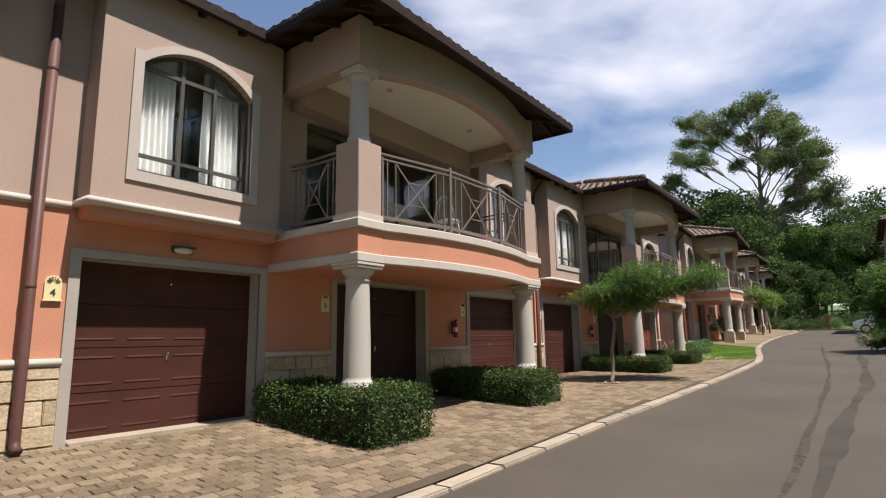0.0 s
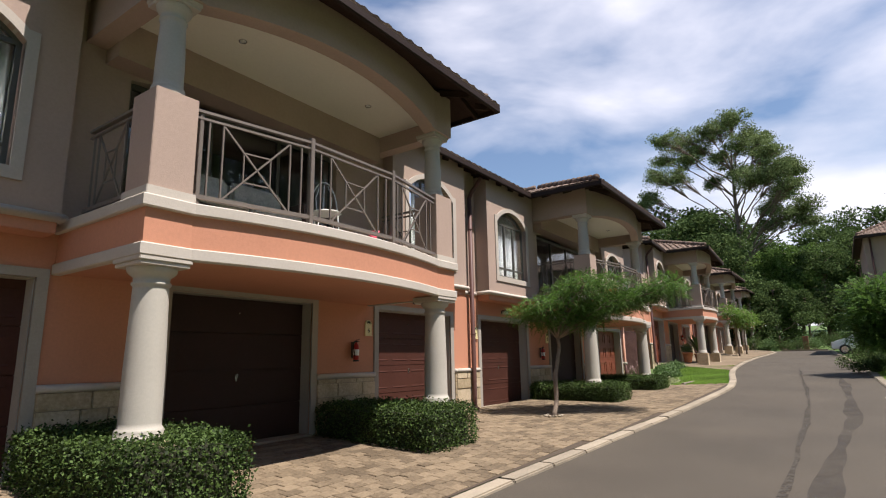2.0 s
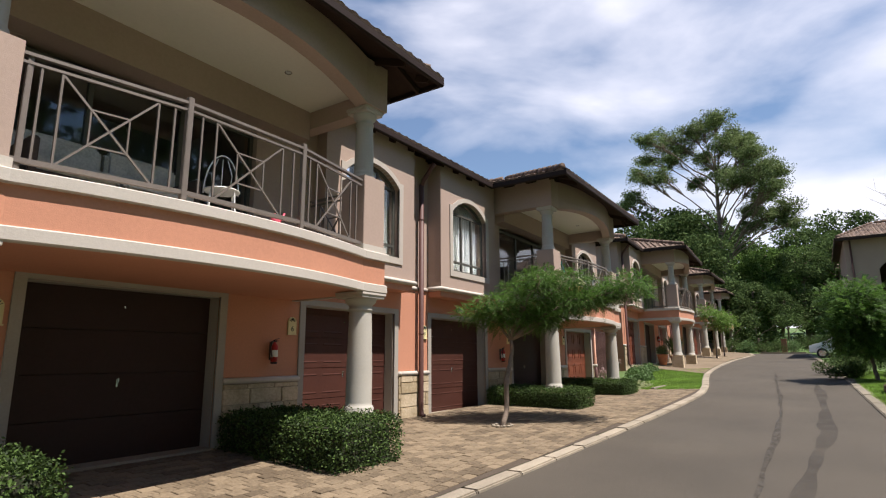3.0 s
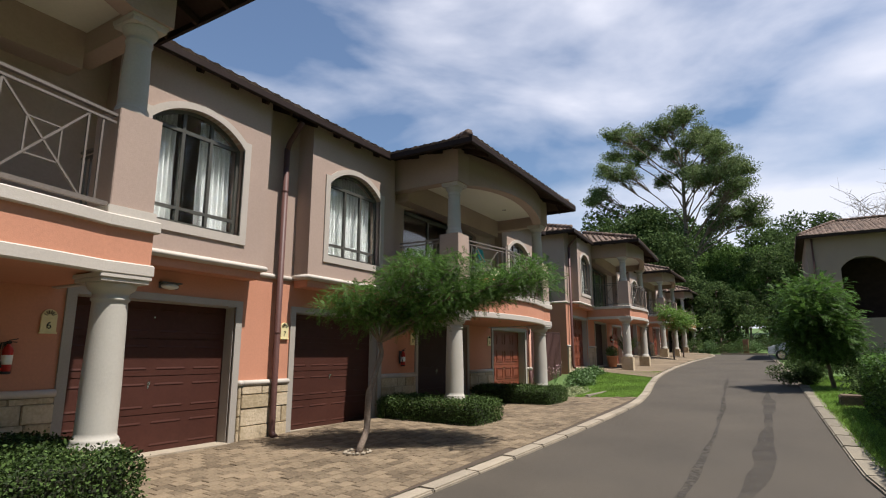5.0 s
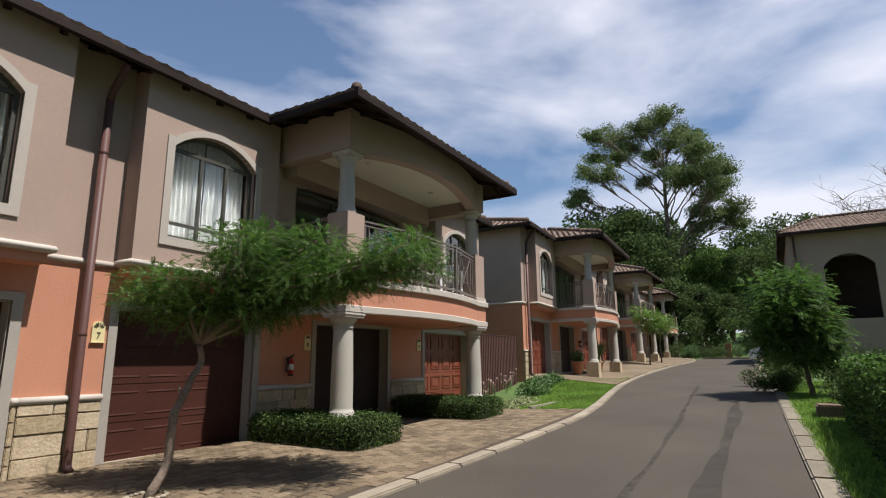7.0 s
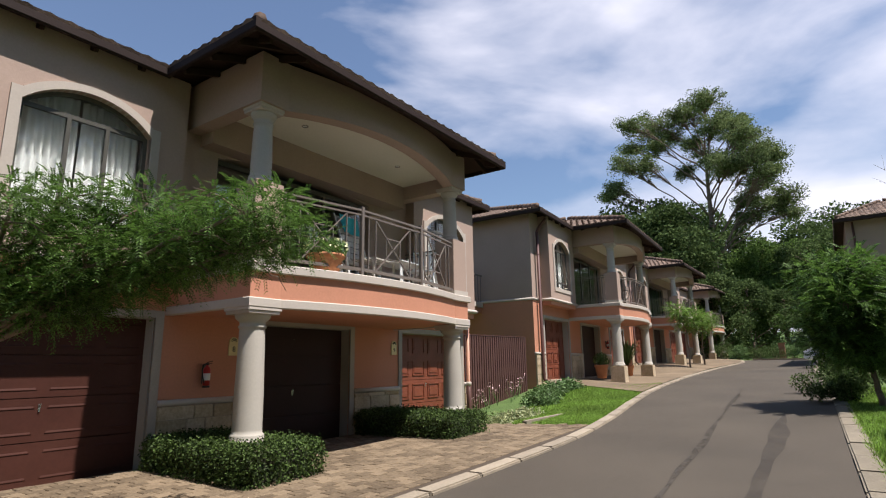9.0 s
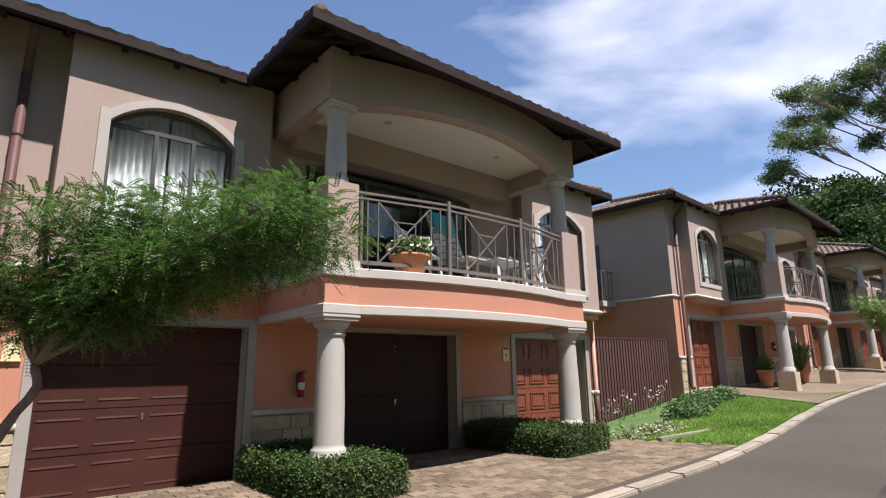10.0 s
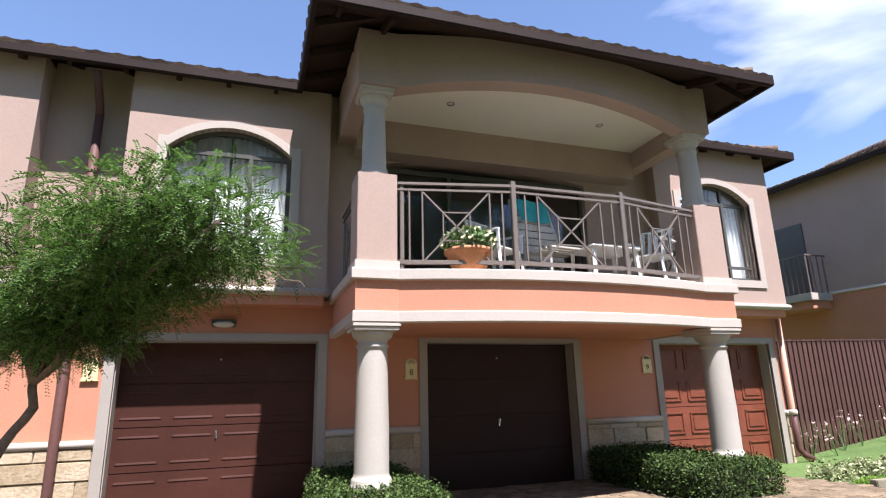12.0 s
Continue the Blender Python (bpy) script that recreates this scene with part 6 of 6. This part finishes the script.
# West wall, drawn along x and turned: local u runs to -y.
wall_panel(ow, 0.0, 9.0, 0.0, 0.3, 0.6, 8.85, [(1.75, 4.3, 2.95, 6.55, 0.7), (5.4, 8.0, 2.95, 6.55, 0.7)])
bmesh.ops.rotate(ow, cent=(0, 0, 0), matrix=Matrix.Rotation(-math.pi / 2, 3, "Z"), verts=ow.verts)
# Wall colour is darkened taupe, carrying the shade on this side.
part("front_wall", ow, M_SHADED_TAUPE, opp, "taupe plaster wall with arched openings, colour darkened for shade")
ob2 = boxed(0.3, -0.3, 0.6, 10.0, 0.0, 8.85)
box(ob2, 0.3, -9.0, 0.6, 10.0, -8.7, 8.85)
box(ob2, 9.7, -8.7, 0.6, 10.0, -0.3, 8.85)
part("side_wall", ob2, M_SHADED_TAUPE, opp, "taupe plaster side wall, colour darkened for shade")
of = boxed(0.3, -8.7, 2.9, 2.8, -0.3, 3.15)
box(of, 0.3, -8.7, 7.5, 2.8, -0.3, 7.65)
part("loggia_floor", of, M_FLOORTILE, opp)
# Back wall in a dark colour that paints the shade inside the arches.
part("loggia_back", boxed(2.8, -8.7, 0.6, 3.0, -0.3, 8.8), M_TIMBER, opp, "loggia back wall, coloured dark for the shade inside")
part("parapet", boxed(0.05, -4.3, 2.95, 0.25, -1.75, 3.35, 0.01), M_SHADED_TAUPE, opp, "low plaster parapet")
od = bmesh.new()
ex0, ex1, ey0, ey1, ez = -0.7, 10.7, 0.45, -9.7, 8.75
rz, rx, ry0, ry1 = 10.1, 2.6, -1.9, -7.0
corners = [(ex0, ey0, ez), (ex1, ey0, ez), (ex1, ey1, ez), (ex0, ey1, ez)]
r0, r1 = (rx, ry0, rz), (rx, ry1, rz)
for face in ([corners[0], corners[3], r1, r0], [corners[1], corners[0], r0], [corners[2], corners[1], r0, r1], [corners[3], corners[2], r1]):
    v = [od.verts.new(p) for p in face]
    od.faces.new(v)
od.faces.new([od.verts.new((p[0], p[1], p[2] - 0.08)) for p in corners])
oroof = part("roof", od, M_TIMBER, opp, "dark roof deck")
ot = bmesh.new()
tiled_slope(ot, corners[3], corners[0], r0, r1)
tiled_slope(ot, corners[0], corners[1], r0, r0)
tagged(part("roof_tiles", ot, M_TILE, oroof, "terracotta roof tiles"), kind="stuff")
oc = bmesh.new()
ridge_caps(oc, (corners[0][0], corners[0][1], ez + 0.08), (r0[0], r0[1], rz + 0.08))
ridge_caps(oc, (r0[0], r0[1], rz + 0.1), (r1[0], r1[1], rz + 0.1))
tagged(part("ridge_tiles", oc, M_TILE, oroof, "", True), kind="stuff")
part("gutter", sweep(bmesh.new(), [(ex0, ey1), (ex0, ey0), (ex1, ey0)][::-1], [(0, ez - 0.18), (0.06, ez - 0.18), (0.06, ez + 0.02), (0, ez + 0.02)]), M_FASCIA, opp)
part("downpipe", tube(bmesh.new(), [(-0.08, -0.35, 8.6), (-0.08, -0.35, 1.1)], 0.06, 10), M_PIPE, opp, "", True)

# ---- parked car behind the verge tree ----
car = thing("parked_car", pose(44.6, -8.6, ground_z(44.6, -8.6), 0, 0, 80), "white hatchback car parked behind shrubs", "car")
cb = bmesh.new()
prof = [(-2.0, 0.35), (-1.98, 0.75), (-1.75, 0.92), (-1.45, 1.0), (-0.95, 1.42), (0.45, 1.46), (1.05, 1.02), (1.75, 0.88), (1.98, 0.7), (2.0, 0.35)]
L = [cb.verts.new((x, -0.82 + 0.12 * max(0, (z - 0.9) / 0.5), z)) for x, z in prof]
R = [cb.verts.new((x, 0.82 - 0.12 * max(0, (z - 0.9) / 0.5), z)) for x, z in prof]
cb.faces.new(L)
cb.faces.new(R[::-1])
for i in range(len(prof)):
    j = (i + 1) % len(prof)
    cb.faces.new((L[i], R[i], R[j], L[j]))
bmesh.ops.bevel(cb, geom=list(cb.edges), offset=0.05, segments=2, affect="EDGES")
part("body", cb, M_CAR, car, "white painted body")
M_CARGLASS = material("tinted_car_glass", (0.02, 0.025, 0.03), 0.08, 0.05, 3, 20, 0, spec=0.6)
for s in (-1, 1):
    part("side_window", boxed(-0.95, s * 0.765 - 0.02, 1.04, 0.6, s * 0.765 + 0.02, 1.34, 0.01), M_CARGLASS, car, "dark side glass")
    for x in (-1.28, 1.28):
        w = bmesh.new()
        bmesh.ops.create_cone(w, cap_ends=True, segments=24, radius1=0.31, radius2=0.31, depth=0.2, matrix=pose(x, s * 0.76, 0.31, 90, 0, 0))
        tyre = part("wheel", w, M_BLACK, car, "black tyre")
        rm = bmesh.new()
        bmesh.ops.create_cone(rm, cap_ends=True, segments=20, radius1=0.2, radius2=0.2, depth=0.215, matrix=pose(x, s * 0.76, 0.31, 90, 0, 0))
        part("rim", rm, M_CHROME, tyre, "silver rim")
    part("headlight", boxed(1.85, s * 0.6 - 0.14, 0.68, 2.0, s * 0.6 + 0.14, 0.8, 0.02), M_WHITE, car, "clear headlight")

# Brick post at the end of the lane, stone edging block on the verge.
bp_ = thing("brick_post", pose(63.0, -4.3, 1.4), "red brick post with a capping at the lane's end", "brick post")
for r in range(15):
    part("brick_course", boxed(-0.22, -0.22, r * 0.085, 0.22, 0.22, r * 0.085 + 0.075, 0.006), M_BRICK, bp_)
part("capping", boxed(-0.27, -0.27, 1.275, 0.27, 0.27, 1.35, 0.02), M_BRICK, bp_)
part("core", boxed(-0.2, -0.2, 0, 0.2, 0.2, 1.28), M_MORTAR, bp_)
eb = thing("stone_block", pose(20.6, -8.75, ground_z(20.6, -8.75) - 0.07), "dark stone edging block on the grass verge", "stone block")
part("block", boxed(-0.35, -0.6, 0, 0.35, 0.3, 0.26, 0.03), M_SOIL, eb)

# Small round ceiling lights over the two near balconies.
for bx in (0.0, 11.68):
    for x in (4.0, 6.4):
        dl = thing("ceiling_light", pose(bx + x, -1.2, 5.29), "small recessed round ceiling light, unlit", "ceiling light", "balcony ceiling lights")
        part("rim", lathe(bmesh.new(), [(0.035, -0.002), (0.05, -0.012), (0.055, -0.006), (0.055, 0.0)], n=16), M_CHROME, dl, "metal rim", True)
        part("lens", lathe(bmesh.new(), [(0.001, -0.006), (0.036, -0.006), (0.036, 0.0)], n=16), M_LAMP, dl, "pale lens")

# ---- paving blocks, last ----
PX, PY = 0.208, 0.150
single = bpy.data.meshes.new("paver")
pbm = bmesh.new()


def paver_verts(w, d):
    b = 0.007
    return [(-w, -d, -0.03), (w, -d, -0.03), (w, d, -0.03), (-w, d, -0.03), (-w, -d, -b), (w, -d, -b), (w, d, -b), (-w, d, -b),
            (-w + b, -d + b, 0), (w - b, -d + b, 0), (w - b, d - b, 0), (-w + b, d - b, 0)]


PF = [(0, 1, 5, 4), (1, 2, 6, 5), (2, 3, 7, 6), (3, 0, 4, 7), (4, 5, 9, 8), (5, 6, 10, 9), (6, 7, 11, 10), (7, 4, 8, 11), (8, 9, 10, 11)]
base_v = np.array(paver_verts(PX / 2 - 0.005, PY / 2 - 0.005))
single.from_pydata([tuple(v) for v in base_v], [], PF)
single.materials.append(M_PAVER_ONE)
rngp = np.random.default_rng(77)
joined_v, joined_f, made = [], [], 0
for i in range(int(32 / PX)):
    for j in range(0, 29):
        x = -11.0 + (i + (0.5 if j % 2 else 0.0)) * PX
        y = -0.10 - j * PY
        if y < kerb_left(x) + 0.28 or x > 20.5:
            continue
        z = ground_z(x, y) + rngp.normal(0, 0.0025)
        sx = (ground_z(x + 0.1, y) - ground_z(x - 0.1, y)) / 0.2
        sy = (ground_z(x, y + 0.1) - ground_z(x, y - 0.1)) / 0.2
        rot = Euler((sy + rngp.normal(0, 0.008), -sx + rngp.normal(0, 0.008), rngp.normal(0, 0.012))).to_matrix()
        if made < 300 and 0.2 < x < 3.6 and y < -2.4:
            ob = new("paver", single)
            ob.parent = paved
            ob.matrix_basis = Matrix.Translation((x, y, z)) @ rot.to_4x4()
            made += 1
        else:
            m3 = np.array(rot)
            joined_f += [tuple(len(joined_v) * 12 + k for k in f) for f in PF]
            joined_v.append(base_v @ m3.T + np.array([x, y, z]))
tagged(mesh_from("pavers", np.concatenate(joined_v), joined_f, M_PAVER, paved), "tan clay paving blocks", kind="stuff")
